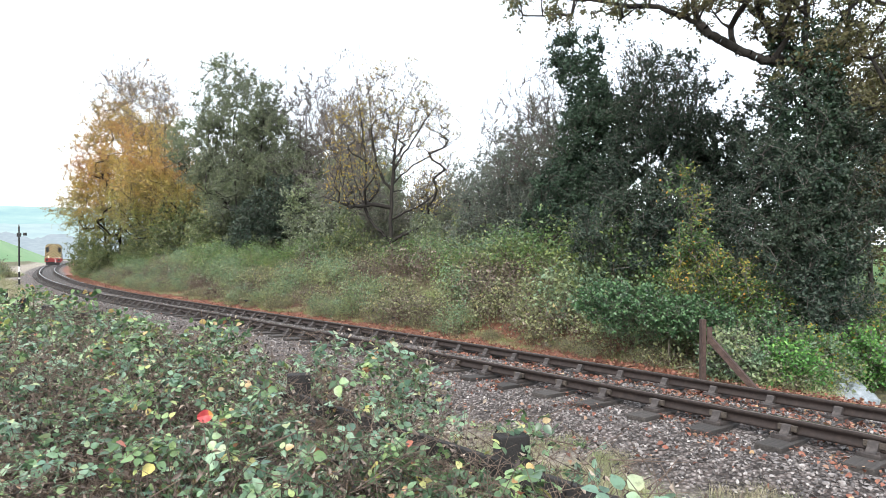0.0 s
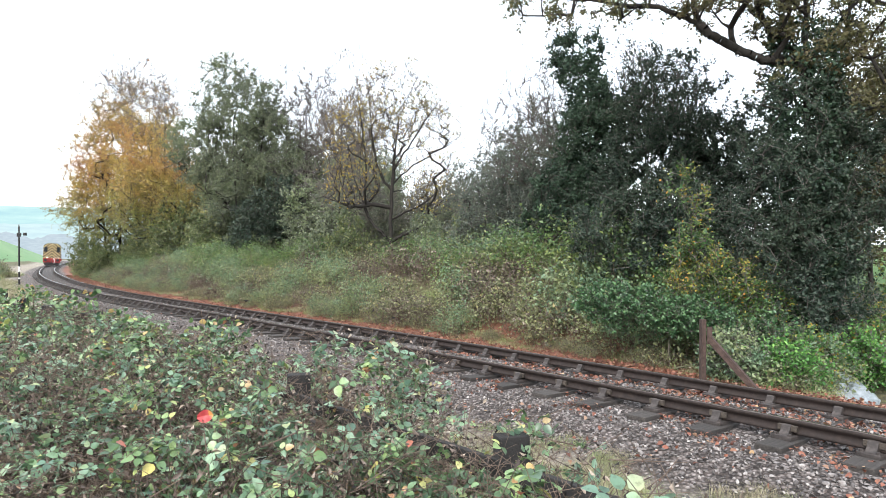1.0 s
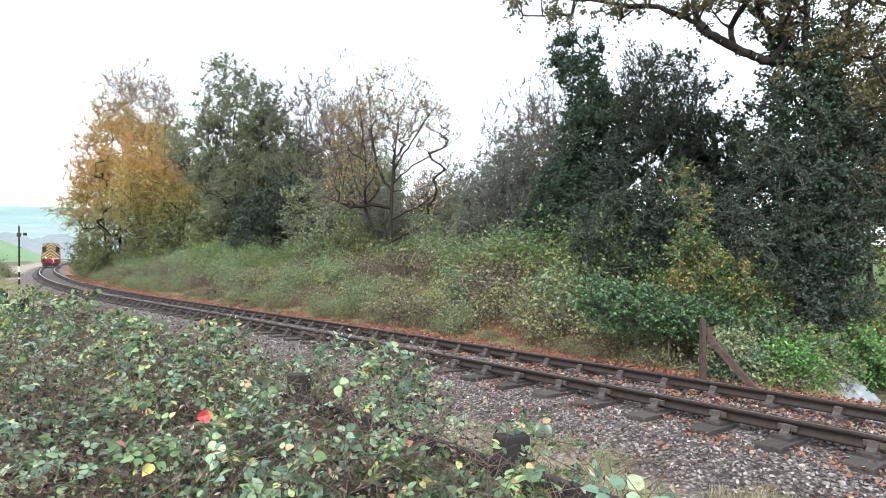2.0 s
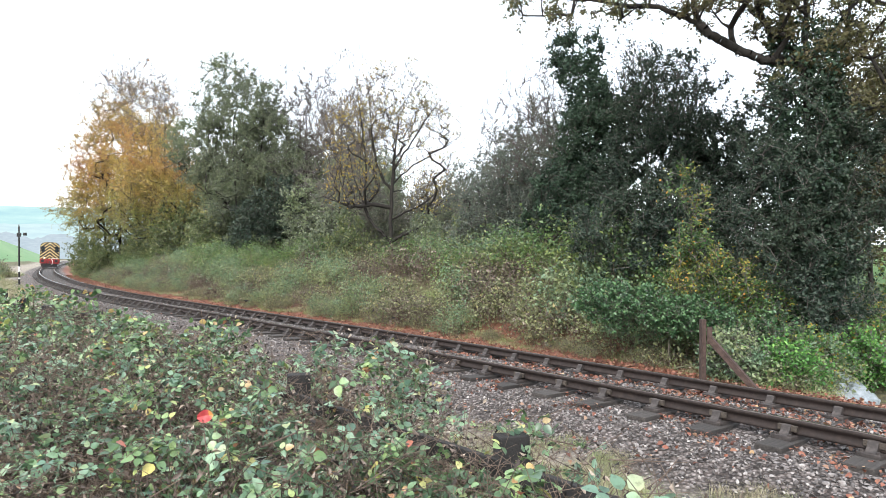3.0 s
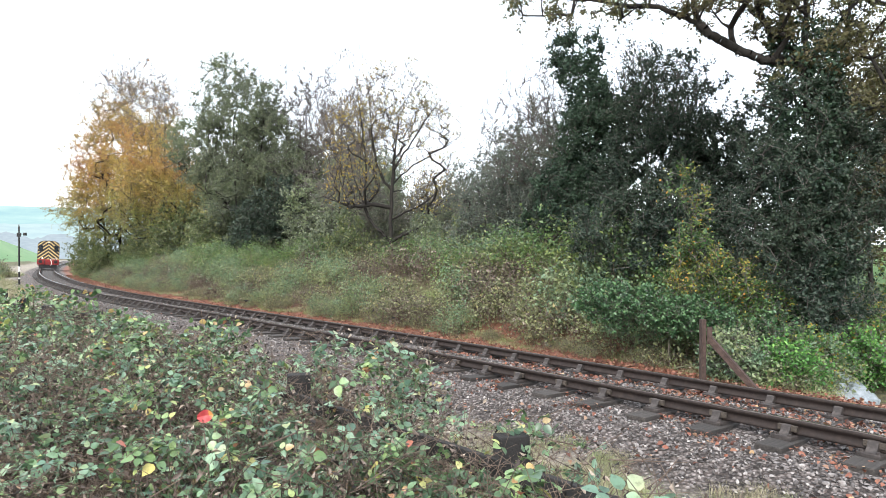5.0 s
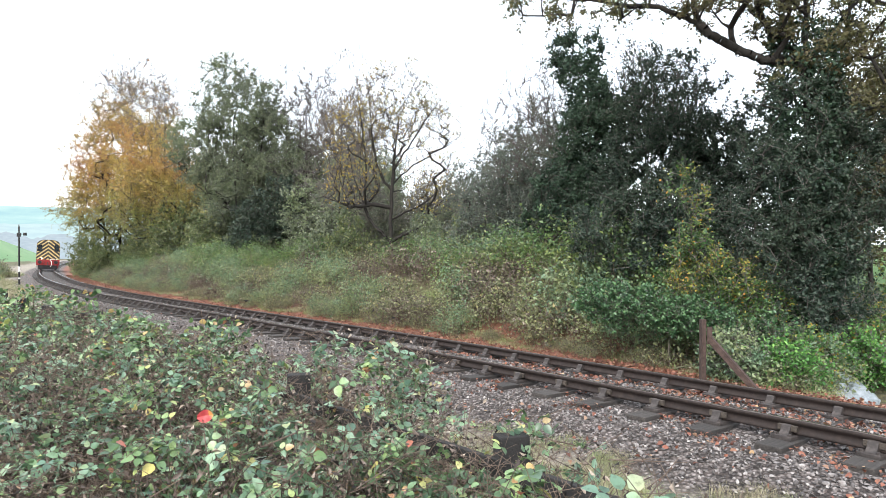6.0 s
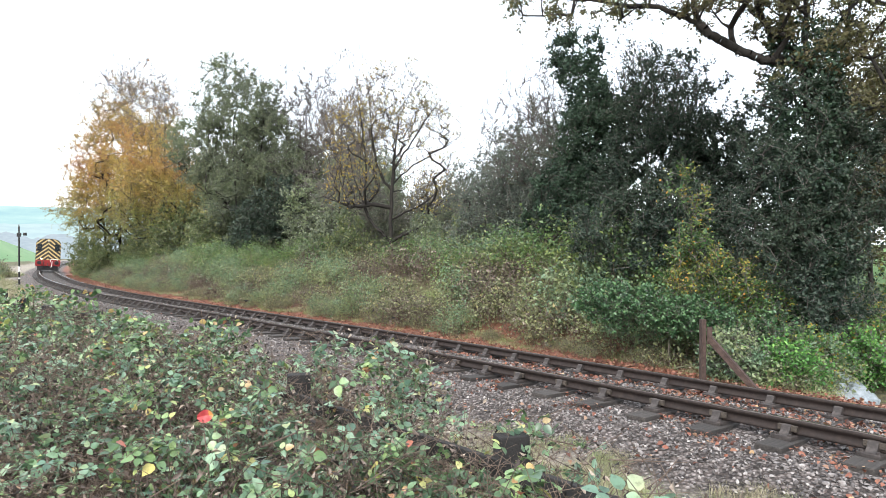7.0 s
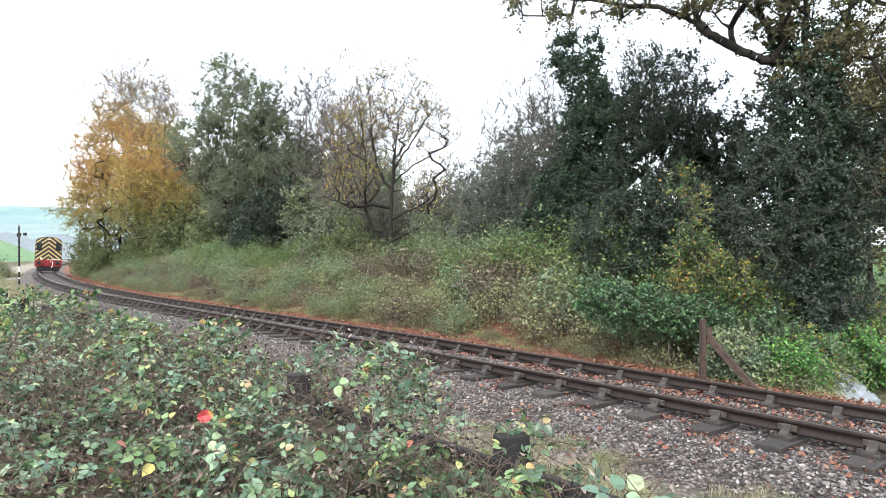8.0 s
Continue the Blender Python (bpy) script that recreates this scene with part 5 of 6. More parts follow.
tree("creeper_column", 5.0, 12.2, [[(0, 0, 0), (-0.2, 0, 1.4), (-0.5, 0, 3.4)], [(0.1, 0, 0), (0.4, 0, 1.6), (0.6, 0, 2.4)]],
     [(-0.45, 0, 2.9, 0.36, 0.35, 0.8), (-0.3, 0, 1.9, 0.5, 0.4, 0.7), (0.35, 0, 1.5, 0.65, 0.45, 0.75), (0.9, 0.1, 1.1, 0.6, 0.45, 0.7), (0.2, 0, 0.8, 0.8, 0.45, 0.6)], CREEPER, BARK, 230, 6, 0.34, 0.05, 13, 0.005,
     "climbing creeper with green, yellow and orange autumn leaves", "bush", "bushes at the bank's end", TV=OVAL_V, TF=OVAL_F, up=0.7, trunk_r=0.04, shell=0.8)
tree("ivy_mound", 4.1, 11.9, [[(0, 0, 0), (0, 0, 0.6), (0.1, 0, 1.2)]], [(0.35, 0, 0.95, 0.8, 0.5, 0.36), (-0.5, 0.1, 1.1, 0.7, 0.5, 0.36), (-1.1, 0.1, 1.25, 0.5, 0.5, 0.35), (0.85, -0.1, 0.65, 0.36, 0.4, 0.45)], IVY_BANK, BARK, 230, 6, 0.24, 0.05, 14, 0.005,
     "rounded mound of dark glossy green ivy on the bank", "bush", "bushes at the bank's end", TV=OVAL_V, TF=OVAL_F, up=0.9, trunk_r=0.03, shell=0.9)
for bx, by, k, leafy, text in ((6.1, 11.1, 0.75, CREEPER, "low bush of yellow and green leaves by the fence"), (5.5, 10.5, 0.6, SPROUT, "low bright green bush by the fence"), (5.0, 10.5, 0.4, NETTLE, "low blue-green bush beside the iron post"), (8.6, 13.0, 1.2, CREEPER, "bush of yellowing leaves beyond the fence"),
                               (4.8, 10.9, 0.62, NETTLE, "low blue-green bush beside the iron post"), (7.3, 11.6, 0.8, SPROUT, "bright green bush beyond the plastic sheet"), (9.6, 13.6, 1.35, CREEPER, "bush of yellow and green leaves at the field's edge"),
                               (5.7, 11.5, 0.95, IVY_BANK, "dark green bush behind the iron post"), (8.0, 12.0, 0.7, HAZEL, "green and yellow hazel sprouts at the field's edge"), (10.8, 15.0, 1.8, CREEPER, "tall yellowing bush at the field's edge")):
    tree("elder_bush", bx, by, [[(0, 0, 0), (0, 0, 0.5 * k), (0.1, 0, 1.1 * k)]], [(0, 0, 0.75 * k, 0.75 * k, 0.5 * k, 0.6 * k), (0.1, 0, 0.4 * k, 0.8 * k, 0.6 * k, 0.4 * k)], leafy, BARK, 85, 6, 0.32, 0.056, 10, 0.005,
         text, "bush", "low bushes by the fence", TV=OVAL_V, TF=OVAL_F, up=0.9, trunk_r=0.025)
tree("field_maple", 13.4, 19.0, [[(0, 0, 0), (0.1, 0, 2.5), (0, 0, 6.0)]], [(0, 0, 4.2, 1.8, 1.5, 2.2), (-0.6, 0, 2.4, 1.4, 1.2, 1.2), (0.2, 0, 6.6, 1.6, 1.3, 1.4)], OAK_GREEN, BARK, 260, 6, 0.6, 0.10, 14, 0.008,
     "field maple in dull yellowing leaf at the field's edge", group=END, trunk_r=0.12)
tree("thorn_tree", -15.1, 20.0, [[(0, 0, 0), (0.1, 0, 2.2), (0.2, 0, 4.6)]], [(0.2, 0, 4.2, 1.15, 1.0, 1.1), (0.1, 0, 3.4, 0.9, 0.9, 0.8)], THORN, BARK_DARK, 90, 5, 0.5, 0.06, 5, 0.006,
     "thinly leaved thorn tree on the field side of the fence", group="trees on the field side", trunk_r=0.07, bare=0.5, bare_from=0.4)


# ---------------------------------------------------------------- crumpled sheet beyond the fence
def plastic_sheet():
    m = Nodes("dirty_white_plastic")
    col = m.ramp(m.noise(7, 5, 0.7), [(0.34, (0.05, 0.06, 0.045)), (0.48, (0.20, 0.23, 0.25)), (0.7, (0.30, 0.335, 0.37))])
    m.bump(m.noise(16, 4), 0.5, 0.02)
    m.done(col, 0.35)
    n = 30
    u, v = np.meshgrid(np.linspace(-1, 1, n), np.linspace(-1, 1, n), indexing="ij")
    x = 6.66 + 0.34 * u * (1 - 0.15 * v * v) + 0.05 * wave(u, v, 2.3, 2.0)
    y = 10.7 + 0.42 * v * (1 - 0.12 * u * u) + 0.05 * wave(u, v, 2.7, 5.0)
    z = ground(x.ravel(), y.ravel()).reshape(n, n) + 0.03 + 0.46 * (1 + v) * 0.5 * (1 - 0.7 * np.abs(u) ** 3) + 0.04 * np.abs(wave(u, v, 4.0, 1.0)) + 0.025 * np.abs(wave(u, v, 9.0, 3.0))
    V = np.stack([x, y, z], -1).reshape(-1, 3)
    i = np.arange(n * n).reshape(n, n)
    F = np.stack([i[:-1, :-1], i[1:, :-1], i[1:, 1:], i[:-1, 1:]], -1).reshape(-1, 4)
    ob = new("plastic_sheet", fast("plastic_sheet", V, F, m.mat, True))
    mod = ob.modifiers.new("thickness", "SOLIDIFY")
    mod.thickness = 0.006
    tagged(ob, "crumpled dirty white plastic sheet lying among weeds", "plastic sheet")


plastic_sheet()

# ---------------------------------------------------------------- undergrowth of the bank
def undergrowth(name, mat, w, dpt, h, n, leaf, label, category, canes=60, TV=KITE_V, TF=KITE_F, up=0.7, cane_mat=CANE, mix=None):
    """A clump: upright or arching stems and leaves over an uneven dome, its foot at the origin."""
    top = new(name)
    a, r = rng.uniform(0, 2 * np.pi, canes), np.sqrt(rng.uniform(0, 1, canes))
    x, y = np.cos(a) * r * w, np.sin(a) * r * dpt
    hh = h * (1 - 0.55 * r ** 2) * rng.uniform(0.75, 1.2, canes)
    A = np.stack([x, y, np.full(canes, -0.15)], 1)
    B = A + np.stack([rng.normal(0, 0.12, canes) * h, rng.normal(0, 0.12, canes) * h, hh * 0.6 + 0.15], 1)
    C = B + np.stack([rng.normal(0, 0.22, canes) * h, rng.normal(0, 0.22, canes) * h, hh * 0.4], 1)
    rad = np.full(canes, 0.006)
    V1, F1 = prisms(np.concatenate([A, B]), np.concatenate([B, C]), np.concatenate([rad, rad * 0.8]), np.concatenate([rad * 0.8, rad * 0.4]), 3)
    mesh_part("stem_tangle", fast("stem_tangle", V1, F1, cane_mat), top, kind="stuff")
    pick = rng.integers(0, canes, n)
    u = rng.beta(2.2, 1.2, n)[:, None] * 1.12
    Q = np.where(u < 0.6, A[pick] + (B - A)[pick] * (u / 0.6), B[pick] + (C - B)[pick] * ((u - 0.6) / 0.4)) + rng.normal(size=(n, 3)) * np.array([0.10, 0.10, 0.06]) * min(1.5, h + 0.4)
    k = n if mix is None else int(n * 0.72)
    V, F = leaves(Q[:k], leaf, TV, TF, up)
    mesh_part("foliage", fast("foliage", V, F, mat), top, kind="stuff")
    if mix is not None:
        V, F = leaves(Q[k:], leaf * 0.9, TV, TF, up * 0.6)
        mesh_part("withered_foliage", fast("withered_foliage", V, F, mix), top, kind="stuff")
    return tagged(top, label, category, "undergrowth on the bank")


def tuft(name, mat, w, h, n, label, wide=0.0055, lean=0.5):
    """A tuft of grass: blades that rise and bend over."""
    top = new(name)
    a, r = rng.uniform(0, 2 * np.pi, n), np.sqrt(rng.uniform(0, 1, n)) * w
    A = np.stack([np.cos(a) * r, np.sin(a) * r, np.full(n, -0.03)], 1)
    b = rng.uniform(0, 2 * np.pi, n)
    L = h * rng.uniform(0.5, 1.2, n)
    l = rng.uniform(0.1, 1, n) * lean
    out = np.stack([np.cos(b), np.sin(b), np.zeros(n)], 1)
    side = np.stack([-np.sin(b), np.cos(b), np.zeros(n)], 1) * wide
    M = A + out * (L * l * 0.35)[:, None] + np.array([0, 0, 1.0]) * (L * 0.62)[:, None]
    T = A + out * (L * l)[:, None] + np.array([0, 0, 1.0]) * (L * (1 - 0.35 * l))[:, None]
    V = np.stack([A - side * 0.5, A + side * 0.5, M + side * 0.4, M - side * 0.4, T], 1).reshape(-1, 3)
    F = np.array([(0, 1, 2), (0, 2, 3), (3, 2, 4)])
    F = (F[None] + (np.arange(n) * 5)[:, None, None]).reshape(-1, 3)
    mesh_part("grass_blade", fast("grass_blade", V, F, mat), top, kind="stuff")
    return tagged(top, label, "grass", "grass tufts")


FIRST_SIZE = {}


def keep_first_sizes():
    """Copies borrow the scale of the first of their kind; give it back."""
    for ob, size in FIRST_SIZE.items():
        ob.scale = (size, size, size)


def place(ob, s, d, turn=0.0, size=1.0, first=False):
    x, y = along(s, d)
    z = float(ground_sd(s, d)) - 0.03
    ob.scale = (size, size, size)
    m = pose(float(x), float(y), z, 0, 0, turn)
    if first:
        FIRST_SIZE[ob] = size
        ob.matrix_basis = m @ Matrix.Diagonal((size, size, size, 1))
        return ob
    return copy_thing(ob, m)


KINDS = {
    "bramble": [undergrowth("bramble_clump", BRAMBLE_FAR, 1.0, 0.85, 0.8, 2100, 0.072, "tangled bramble clump with dull green and brown leaves on the bank", "bramble", 60, mix=WITHERED) for _ in range(3)],
    "nettle": [undergrowth("nettle_clump", NETTLE, 0.9, 0.8, 1.15, 2200, 0.078, "tall green nettles and weeds on the bank", "weeds", 70, up=0.9) for _ in range(3)],
    "shrub": [undergrowth("leafy_shrub", BUSH, 0.9, 0.75, 1.35, 2300, 0.072, "green and yellowing leafy shrub on the bank", "bush", 70, up=0.8) for _ in range(2)],
    "dead": [undergrowth("withered_weeds", WITHERED, 0.7, 0.6, 1.05, 900, 0.07, "withered brown weeds among the brambles", "weeds", 90) for _ in range(1)],
    "straw": [tuft("grass_tuft", STRAW, 0.42, 0.30, 420, "tuft of dry straw-coloured grass beside the line", lean=1.7) for _ in range(2)],
    "grass": [tuft("grass_tuft", GRASS, 0.44, 0.30, 420, "tuft of green and fading grass on the verge", lean=1.6) for _ in range(2)],
}


def strew():
    r = random.Random(21)
    used = set()

    def put(kind, s, d, size):
        ob = r.choice(KINDS[kind])
        first = ob.name not in used
        used.add(ob.name)
        place(ob, s, d, r.uniform(0, 360), size, first)
    # foot of the bank: low bramble and straw
    s = 3.0
    while s < 58:
        step = 0.62 + s * 0.012
        low = s < 16
        put(("straw" if r.random() < 0.5 else "grass") if s > 16 or r.random() < 0.4 else "bramble", s, 3.0 + r.uniform(-0.15, 0.35), r.uniform(0.4, 0.85) * (0.6 if low else 1.0))
        s += step * 0.9
    for row, (d, kinds, size) in enumerate((
            (3.4, "bramble grass grass nettle straw", 0.62), (4.0, "bramble grass nettle bramble grass dead", 0.85),
            (4.8, "bramble nettle bramble grass nettle dead", 0.95), (5.8, "nettle shrub nettle bramble dead", 1.0), (6.9, "nettle shrub shrub bramble", 1.05))):
        s = 3.4 + row * 0.5
        kinds = kinds.split()
        while s < 112:
            put(r.choice(kinds), s + r.uniform(-0.3, 0.3), d - (0.25 if s > 5 else 0) + r.uniform(-0.25, 0.3), size * r.uniform(0.8, 1.2))
            s += (0.95 + 0.012 * s + (1.2 if s > 70 else 0)) * (1.0 + 0.12 * row)
    for i in range(64):                                  # ragged front of the bank
        s = 12 + i * 0.95
        put(r.choice(("bramble", "bramble", "nettle", "dead", "straw")), s, 3.3 + r.uniform(-0.2, 0.35), r.uniform(0.5, 0.8))
    for i in range(30):                                  # dry grass at the bank's foot
        put("straw" if r.random() < 0.7 else "grass", 4 + i * 0.42 + r.uniform(-0.2, 0.2), 2.85 + r.uniform(-0.25, 0.45), r.uniform(0.35, 0.62))
    # the low end by the iron post
    for s, d, kind, size in ((2.2, 3.4, "nettle", 0.45), (0.8, 3.6, "shrub", 0.45), (2.4, 3.1, "bramble", 0.5), (-0.2, 3.4, "shrub", 0.5), (-1.2, 3.6, "nettle", 0.5), (3.0, 4.4, "shrub", 0.7),
                             (0.2, 4.6, "shrub", 0.7), (2.6, 4.2, "nettle", 0.8), (2.6, 2.8, "grass", 0.8), (1.8, 2.8, "grass", 0.6), (3.2, 2.8, "grass", 0.9), (6.8, 5.4, "shrub", 1.25), (8.0, 5.9, "shrub", 1.35), (9.4, 5.6, "shrub", 1.2), (7.4, 6.6, "shrub", 1.5), (5.8, 5.0, "shrub", 1.0), (11.5, 6.2, "shrub", 1.2)):
        put(kind, s, d, size)
    # near verge by the fence
    for i in range(84):
        s = -3.2 + 13 * (i / 84) ** 1.3 + r.uniform(-0.2, 0.2)
        put("grass" if r.random() < 0.45 else "straw", s, (-3.3 if s < 3 else -4.0) + r.uniform(-0.95, 0.75), r.uniform(0.3, 0.66))
    for i in range(54):
        put("grass" if r.random() < 0.6 else "straw", r.uniform(-0.6, 3.4), r.uniform(-3.9, -2.15), r.uniform(0.3, 0.6))
    for i in range(54):
        s = 34 + 52 * r.random()
        put("straw" if r.random() < 0.85 else "grass", s, -2.9 - 7 * r.random() ** 1.5, r.uniform(1.3, 2.5))
    for i in range(16):                                  # rough growth between the line and the pasture
        s, d = where(-37.5 - 0.75 * i * 0.6 - r.uniform(0, 1.5), 57 + i * 0.5 + r.uniform(-1, 3))
        put(r.choice(("bramble", "nettle", "straw", "dead")), float(s[0]), min(-4.5, float(d[0])), r.uniform(1.0, 1.6))
    for k, lst in KINDS.items():
        for ob in lst:
            if ob.name not in used:
                place(ob, 20 + r.random() * 20, 5.5, 0, 1.0, True)


strew()
keep_first_sizes()

# ---------------------------------------------------------------- brambles before the camera
def bramble_bush(w, h, leaf_n, canes, leaf, dead_n, fine=True):
    """Arching canes with three-fold leaves over a dark tangle."""
    top = new("bramble_bush")
    A, B, ra, spots = [], [], [], []
    for i in range(canes):
        a, r = rng.uniform(0, 2 * np.pi), math.sqrt(rng.uniform()) * w * 0.8
        p = np.array([math.cos(a) * r, math.sin(a) * r, -0.25])
        b = rng.uniform(0, 2 * np.pi)
        v = np.array([math.cos(b) * 0.35, math.sin(b) * 0.35, 1.0])
        L = h * rng.uniform(0.9, 1.7) + 0.3
        k = 9
        for j in range(k):
            q = p + v / np.linalg.norm(v) * L / k
            if q[2] > h * 1.06:
                break
            A.append(p), B.append(q), ra.append(0.0042 * (1 - 0.6 * j / k))
            if q[2] > h * 0.25:
                spots.append(q)
            p = q
            v = v + np.array([math.cos(b) * 0.16, math.sin(b) * 0.16, -0.20]) + rng.normal(size=3) * 0.13
            if math.hypot(p[0], p[1]) > w * 1.1:
                v[:2] = -0.35 * p[:2] / w
            if p[2] > h * 0.9:
                v[2] = min(v[2], -0.12)
    A, B, ra, spots = np.array(A), np.array(B), np.array(ra), np.array(spots)
    V, F = prisms(A, B, ra, ra * 0.85, 3)
    mesh_part("cane_tangle", fast("cane_tangle", V, F, CANE, True), top, kind="stuff")
    wgt = np.clip(spots[:, 2] / h, 0.15, 1.2) ** 1.5
    # leaves stand in sprays, so that brown gaps stay between them
    sprays = rng.choice(len(spots), max(14, leaf_n // 7), p=wgt / wgt.sum())
    pick = sprays[rng.integers(0, len(sprays), leaf_n)]
    P = spots[pick] + rng.normal(size=(leaf_n, 3)) * np.array([0.06, 0.06, 0.045])
    V, F = trifoliate(P, leaf) if fine else leaves(P, leaf * 1.25, OVAL_V[[0, 1, 2, 3, 4, 5]] * np.array([1, 1.2, 1]), np.array([(0, 3, 2), (0, 2, 1), (0, 4, 3), (0, 5, 4)]), 1.5)
    mesh_part("foliage", fast("foliage", V, F, BRAMBLE), top, kind="stuff")
    pick = rng.integers(0, len(spots), dead_n)
    P = spots[pick] + rng.normal(size=(dead_n, 3)) * np.array([0.09, 0.09, 0.08]) - np.array([0, 0, 0.02])
    V, F = leaves(P, leaf * 0.62, KITE_V * np.array([1, 0.7, 2.6]), KITE_F, 0.1)
    mesh_part("withered_foliage", fast("withered_foliage", V, F, DEAD), top, kind="stuff")
    n = 900 if fine else 260
    P = spots[rng.integers(0, len(spots), n)] + rng.normal(size=(n, 3)) * 0.07
    w_ = rng.normal(size=(n, 3))
    w_[:, 2] = np.abs(w_[:, 2])
    w_ /= np.linalg.norm(w_, axis=1, keepdims=True)
    V, F = prisms(P, P + w_ * rng.uniform(0.05, 0.20, n)[:, None], np.full(n, 0.0017), np.full(n, 0.0009), 3)
    mesh_part("dry_twig_tangle", fast("dry_twig_tangle", V, F, CANE), top, kind="stuff")
    n = 5 if fine else 2
    a = rng.uniform(0, 2 * np.pi, n)
    P = np.stack([np.cos(a) * rng.uniform(0, w, n), np.sin(a) * rng.uniform(0, w, n), rng.uniform(0.2, h * 0.9, n)], 1)
    w_ = rng.normal(size=(n, 3))
    w_ /= np.linalg.norm(w_, axis=1, keepdims=True)
    V, F = prisms(P, P + w_ * rng.uniform(0.15, 0.34, n)[:, None], np.full(n, 0.0022), np.full(n, 0.0014), 4)
    mesh_part("straw_stalk", fast("straw_stalk", V, F, CANE), top, kind="stuff")
    return tagged(top, "bramble bush with glossy green, yellow and red leaves over brown canes", "bramble", "brambles along the fence")


def brambles():
    near = [bramble_bush(0.70, 0.78, n, 50, 0.043, m) for n, m in ((330, 1900), (250, 2100), (170, 2400), (80, 2800), (300, 2000), (60, 2900))]
    far = [bramble_bush(0.75, 0.78, 620, 34, 0.042, 1200, False) for _ in range(3)]
    slim = [bramble_bush(0.26, 0.78, n, 30, 0.043, 800) for n in (190, 130, 160)]
    green = [near[0], near[1], near[4]]
    used = set()
    r = random.Random(5)
    p0, w, n = (0.36, 3.42), (-0.679, 0.734), (-0.734, -0.679)
    for i in range(26):
        for row in range(-1, 5):
            u = -0.35 + i * 0.60 + r.uniform(-0.2, 0.2)
            v = 0.15 + row * 0.45 + r.uniform(-0.12, 0.12)
            if u < 2.9 and row == -1:
                continue
            if u < 0.3 and row <= 0:
                continue
            x, y = p0[0] + w[0] * u + n[0] * v, p0[1] + w[1] * u + n[1] * v
            if y < 1.75 or math.hypot(x, y) < 2.5 or x < -0.76 * y - 0.9:
                continue
            if y > 8.5 and (i + row) % 2:
                continue
            z = float(ground(x, y)[0])
            top_z = (0.62, 0.92, 0.98, 1.0, 1.0, 1.0)[row + 1] - (0.06 if y > 5 and row > 1 else 0) + 0.09 * math.sin(u * 1.7 + row) + r.uniform(-0.07, 0.07)
            top_z -= 0.22 if (u < 1.1 and row <= 0) else 0.14 if (u < 0.9 and row == 1) else 0
            top_z += (0.06, 0.12, 0.08, 0.0, 0, 0)[row + 1] if 2.0 < u < 4.5 else 0
            k = max(0.55, (top_z - z) / 0.80)
            ob = r.choice(far if y > 6.0 else near if row > 1 or r.random() < 0.45 else green)
            ob.scale = (k, k, k)
            m = pose(x, y, z, 0, 0, r.uniform(0, 360))
            if ob.name not in used:
                used.add(ob.name)
                FIRST_SIZE[ob] = k
                ob.matrix_basis = m @ Matrix.Diagonal((k, k, k, 1))
            else:
                copy_thing(ob, m)


    # brambles grown through the rails of the fence
    for i in range(35):
        u = -0.15 + 0.32 * i + r.uniform(-0.08, 0.08) if i < 29 else -0.5 + 0.2 * (i - 29)
        v = (0.24 if i < 29 else 0.34) + r.uniform(-0.06, 0.1)
        x, y = p0[0] + w[0] * u + n[0] * v, p0[1] + w[1] * u + n[1] * v
        z = float(ground(x, y)[0])
        k = ((0.66 if u < 1.3 else 0.72 if u < 2.6 else 0.84 if u < 5 else 0.82) + r.uniform(-0.05, 0.05) - z) / 0.80
        ob = slim[i % 3]
        ob.scale = (k, k, k)
        m = pose(x, y, z, 0, 0, r.uniform(0, 360))
        if i < 3:
            FIRST_SIZE[ob] = k
            ob.matrix_basis = m @ Matrix.Diagonal((k, k, k, 1))
        else:
            copy_thing(ob, m)


brambles()
keep_first_sizes()


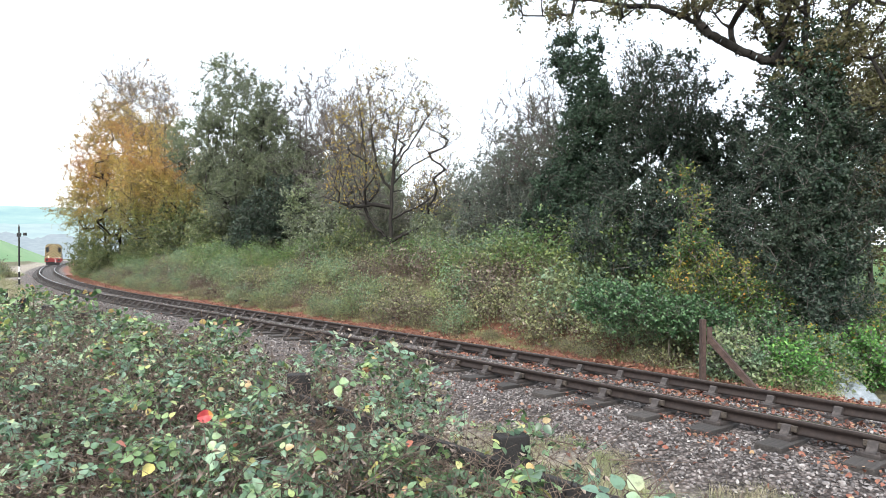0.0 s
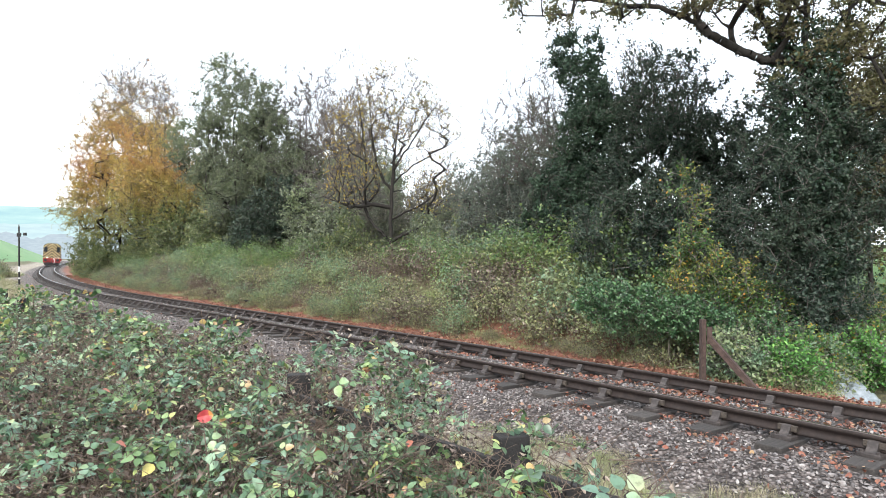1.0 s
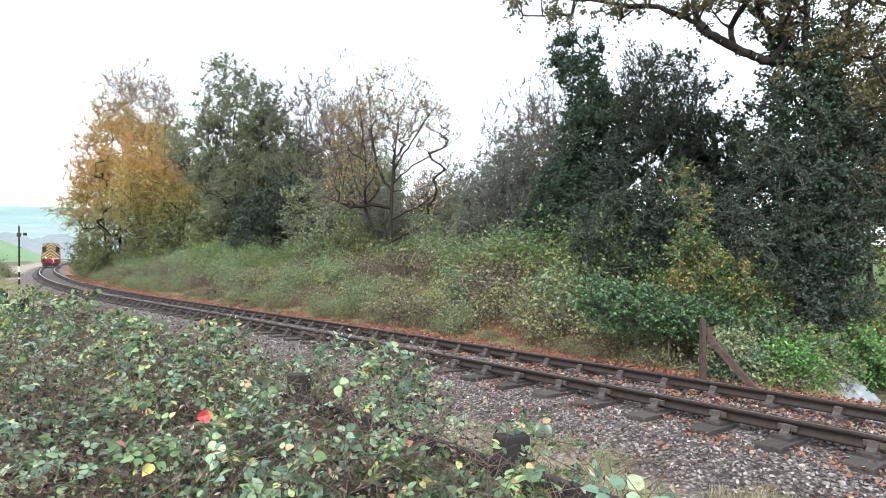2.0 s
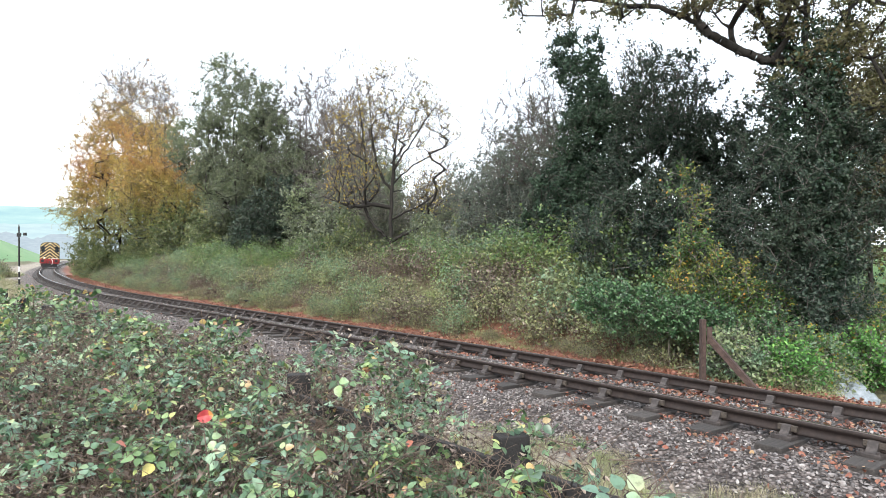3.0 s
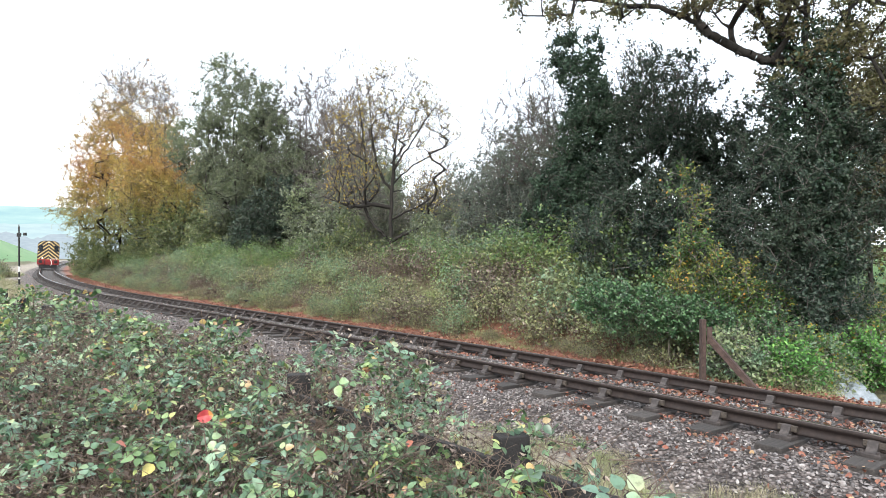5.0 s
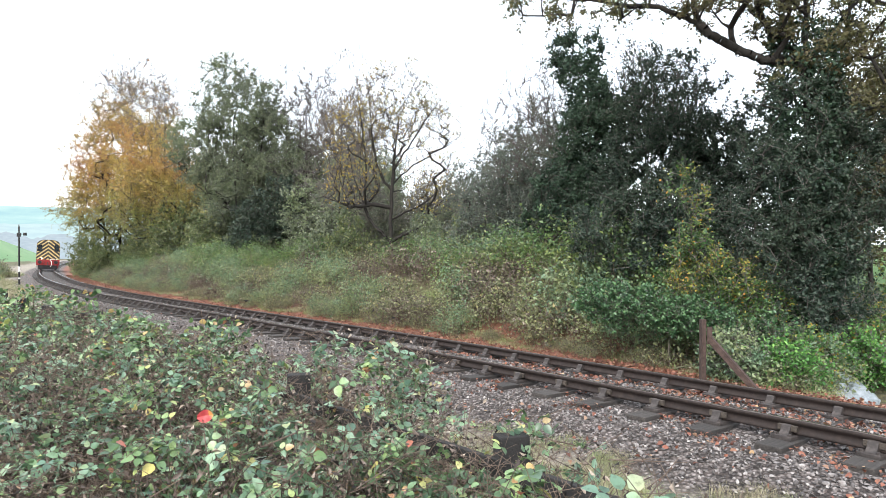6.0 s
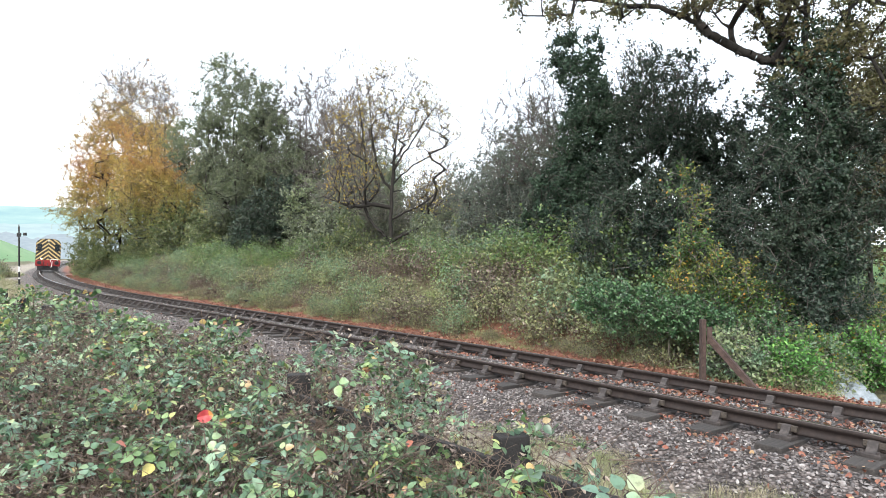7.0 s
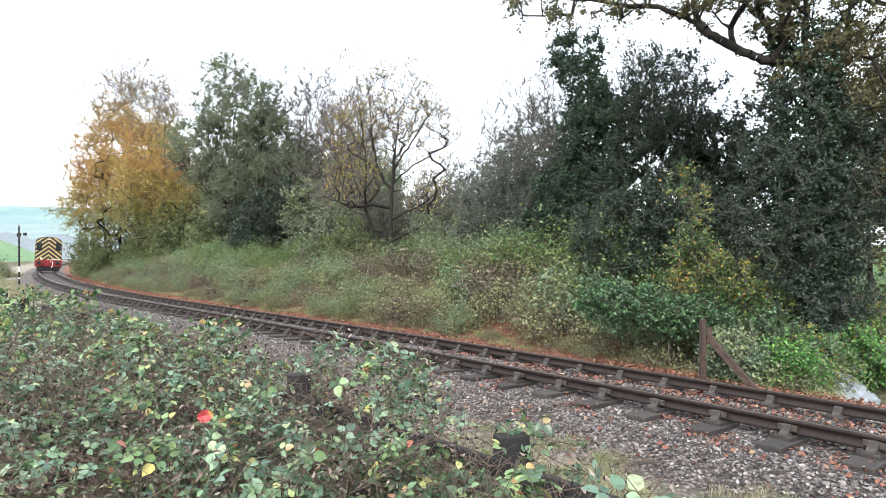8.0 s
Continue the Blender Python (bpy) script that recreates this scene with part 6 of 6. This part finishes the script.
def dead_stalk(x, y, h):
    """A dry upright weed stalk with short side twigs and seed husks."""
    top = new("dead_stalk")
    z = float(ground(x, y)[0])
    top.location = (x, y, z - 0.05)
    n = 6
    lean = rng.normal(0, 0.05, 2)
    P = np.array([(lean[0] * h * (i / n) ** 2, lean[1] * h * (i / n) ** 2, h * i / n) for i in range(n + 1)]) + rng.normal(0, 0.006, (n + 1, 3))
    V, F = prisms(P[:-1], P[1:], np.linspace(0.005, 0.003, n), np.linspace(0.0046, 0.002, n), 5)
    mesh_part("stem", fast("stem", V, F, CANE, True), top)
    k = 16
    u = rng.uniform(0.55, 1.0, k)
    A = np.stack([np.interp(u * n, np.arange(n + 1), P[:, j]) for j in range(3)], 1)
    w = rng.normal(size=(k, 3)) * 0.6
    w[:, 2] = np.abs(w[:, 2]) + 0.6
    w /= np.linalg.norm(w, axis=1, keepdims=True)
    B = A + w * rng.uniform(0.04, 0.13, k)[:, None]
    V, F = prisms(A, B, np.full(k, 0.0022), np.full(k, 0.0012), 3)
    mesh_part("twig_tangle", fast("twig_tangle", V, F, CANE), top, kind="stuff")
    q = rng.integers(0, k, 70)
    Q = A[q] + (B - A)[q] * rng.uniform(0.4, 1.1, (70, 1)) + rng.normal(size=(70, 3)) * 0.006
    V, F = leaves(Q, 0.016, KITE_V * np.array([1, 0.9, 2.5]), KITE_F, 0.2)
    mesh_part("seed_husk", fast("seed_husk", V, F, DEAD), top, kind="stuff")
    tagged(top, "dry brown weed stalk standing out of the brambles", "weed", "dead stalks in the brambles")


for u, v, h in ((3.1, 0.1, 1.0), (3.5, 0.5, 1.15), (4.0, 0.2, 1.05), (4.6, 0.6, 1.2), (5.2, 0.1, 1.1), (5.5, 0.9, 1.2), (6.1, 0.4, 1.25), (6.9, 0.2, 1.15), (7.4, 0.8, 1.3), (8.3, 0.3, 1.25),
                (2.3, 0.9, 1.0), (2.7, 1.4, 1.05), (3.6, 1.6, 1.15), (1.7, 0.5, 0.9), (1.2, 0.7, 0.85)):
    dead_stalk(0.36 - 0.679 * u - 0.734 * v, 3.42 + 0.734 * u - 0.679 * v, h)


# one bright red leaf on its cane
def red_leaf():
    m = Nodes("red_leaf")
    col = m.ramp(m.noise(14, 4), [(0.40, (0.75, 0.45, 0.14)), (0.47, (0.66, 0.15, 0.15)), (0.7, (0.60, 0.09, 0.11))])
    m.done(col, 0.45)
    top = new("red_bramble_leaf")
    x, y, z = -1.09, 3.0, 0.99
    g = float(ground(x, y)[0])
    top.location = (x, y, g)
    h = z - g
    part("stalk", tubes(((0.05, 0.03, -0.1), (0.02, 0.02, h * 0.6), 0.004, 0.0035), ((0.02, 0.02, h * 0.6), (-0.01, 0, h - 0.01), 0.0035, 0.002), seg=6), CANE, top)
    bm = bmesh.new()
    rows = []
    for i in range(9):
        u = i / 8
        w = 0.030 * math.sin(math.pi * min(1.0, u * 0.92 + 0.06)) ** 0.7
        rows.append([bm.verts.new((-0.035 + 0.075 * u, 0.012 * math.sin(u * 3) - abs(k) * 0.010, h + k * w + 0.012 * u)) for k in (-1, -0.5, 0, 0.5, 1)])
    for a, c in zip(rows[:-1], rows[1:]):
        for k in range(4):
            bm.faces.new((a[k], a[k + 1], c[k + 1], c[k]))
    bmesh.ops.solidify(bm, geom=bm.faces[:], thickness=0.0012)
    part("leaf_blade", bm, m.mat, top, "bright red leaf with a yellow patch")
    tagged(top, "single bright red bramble leaf on a brown stalk", "leaf")


red_leaf()

motions()
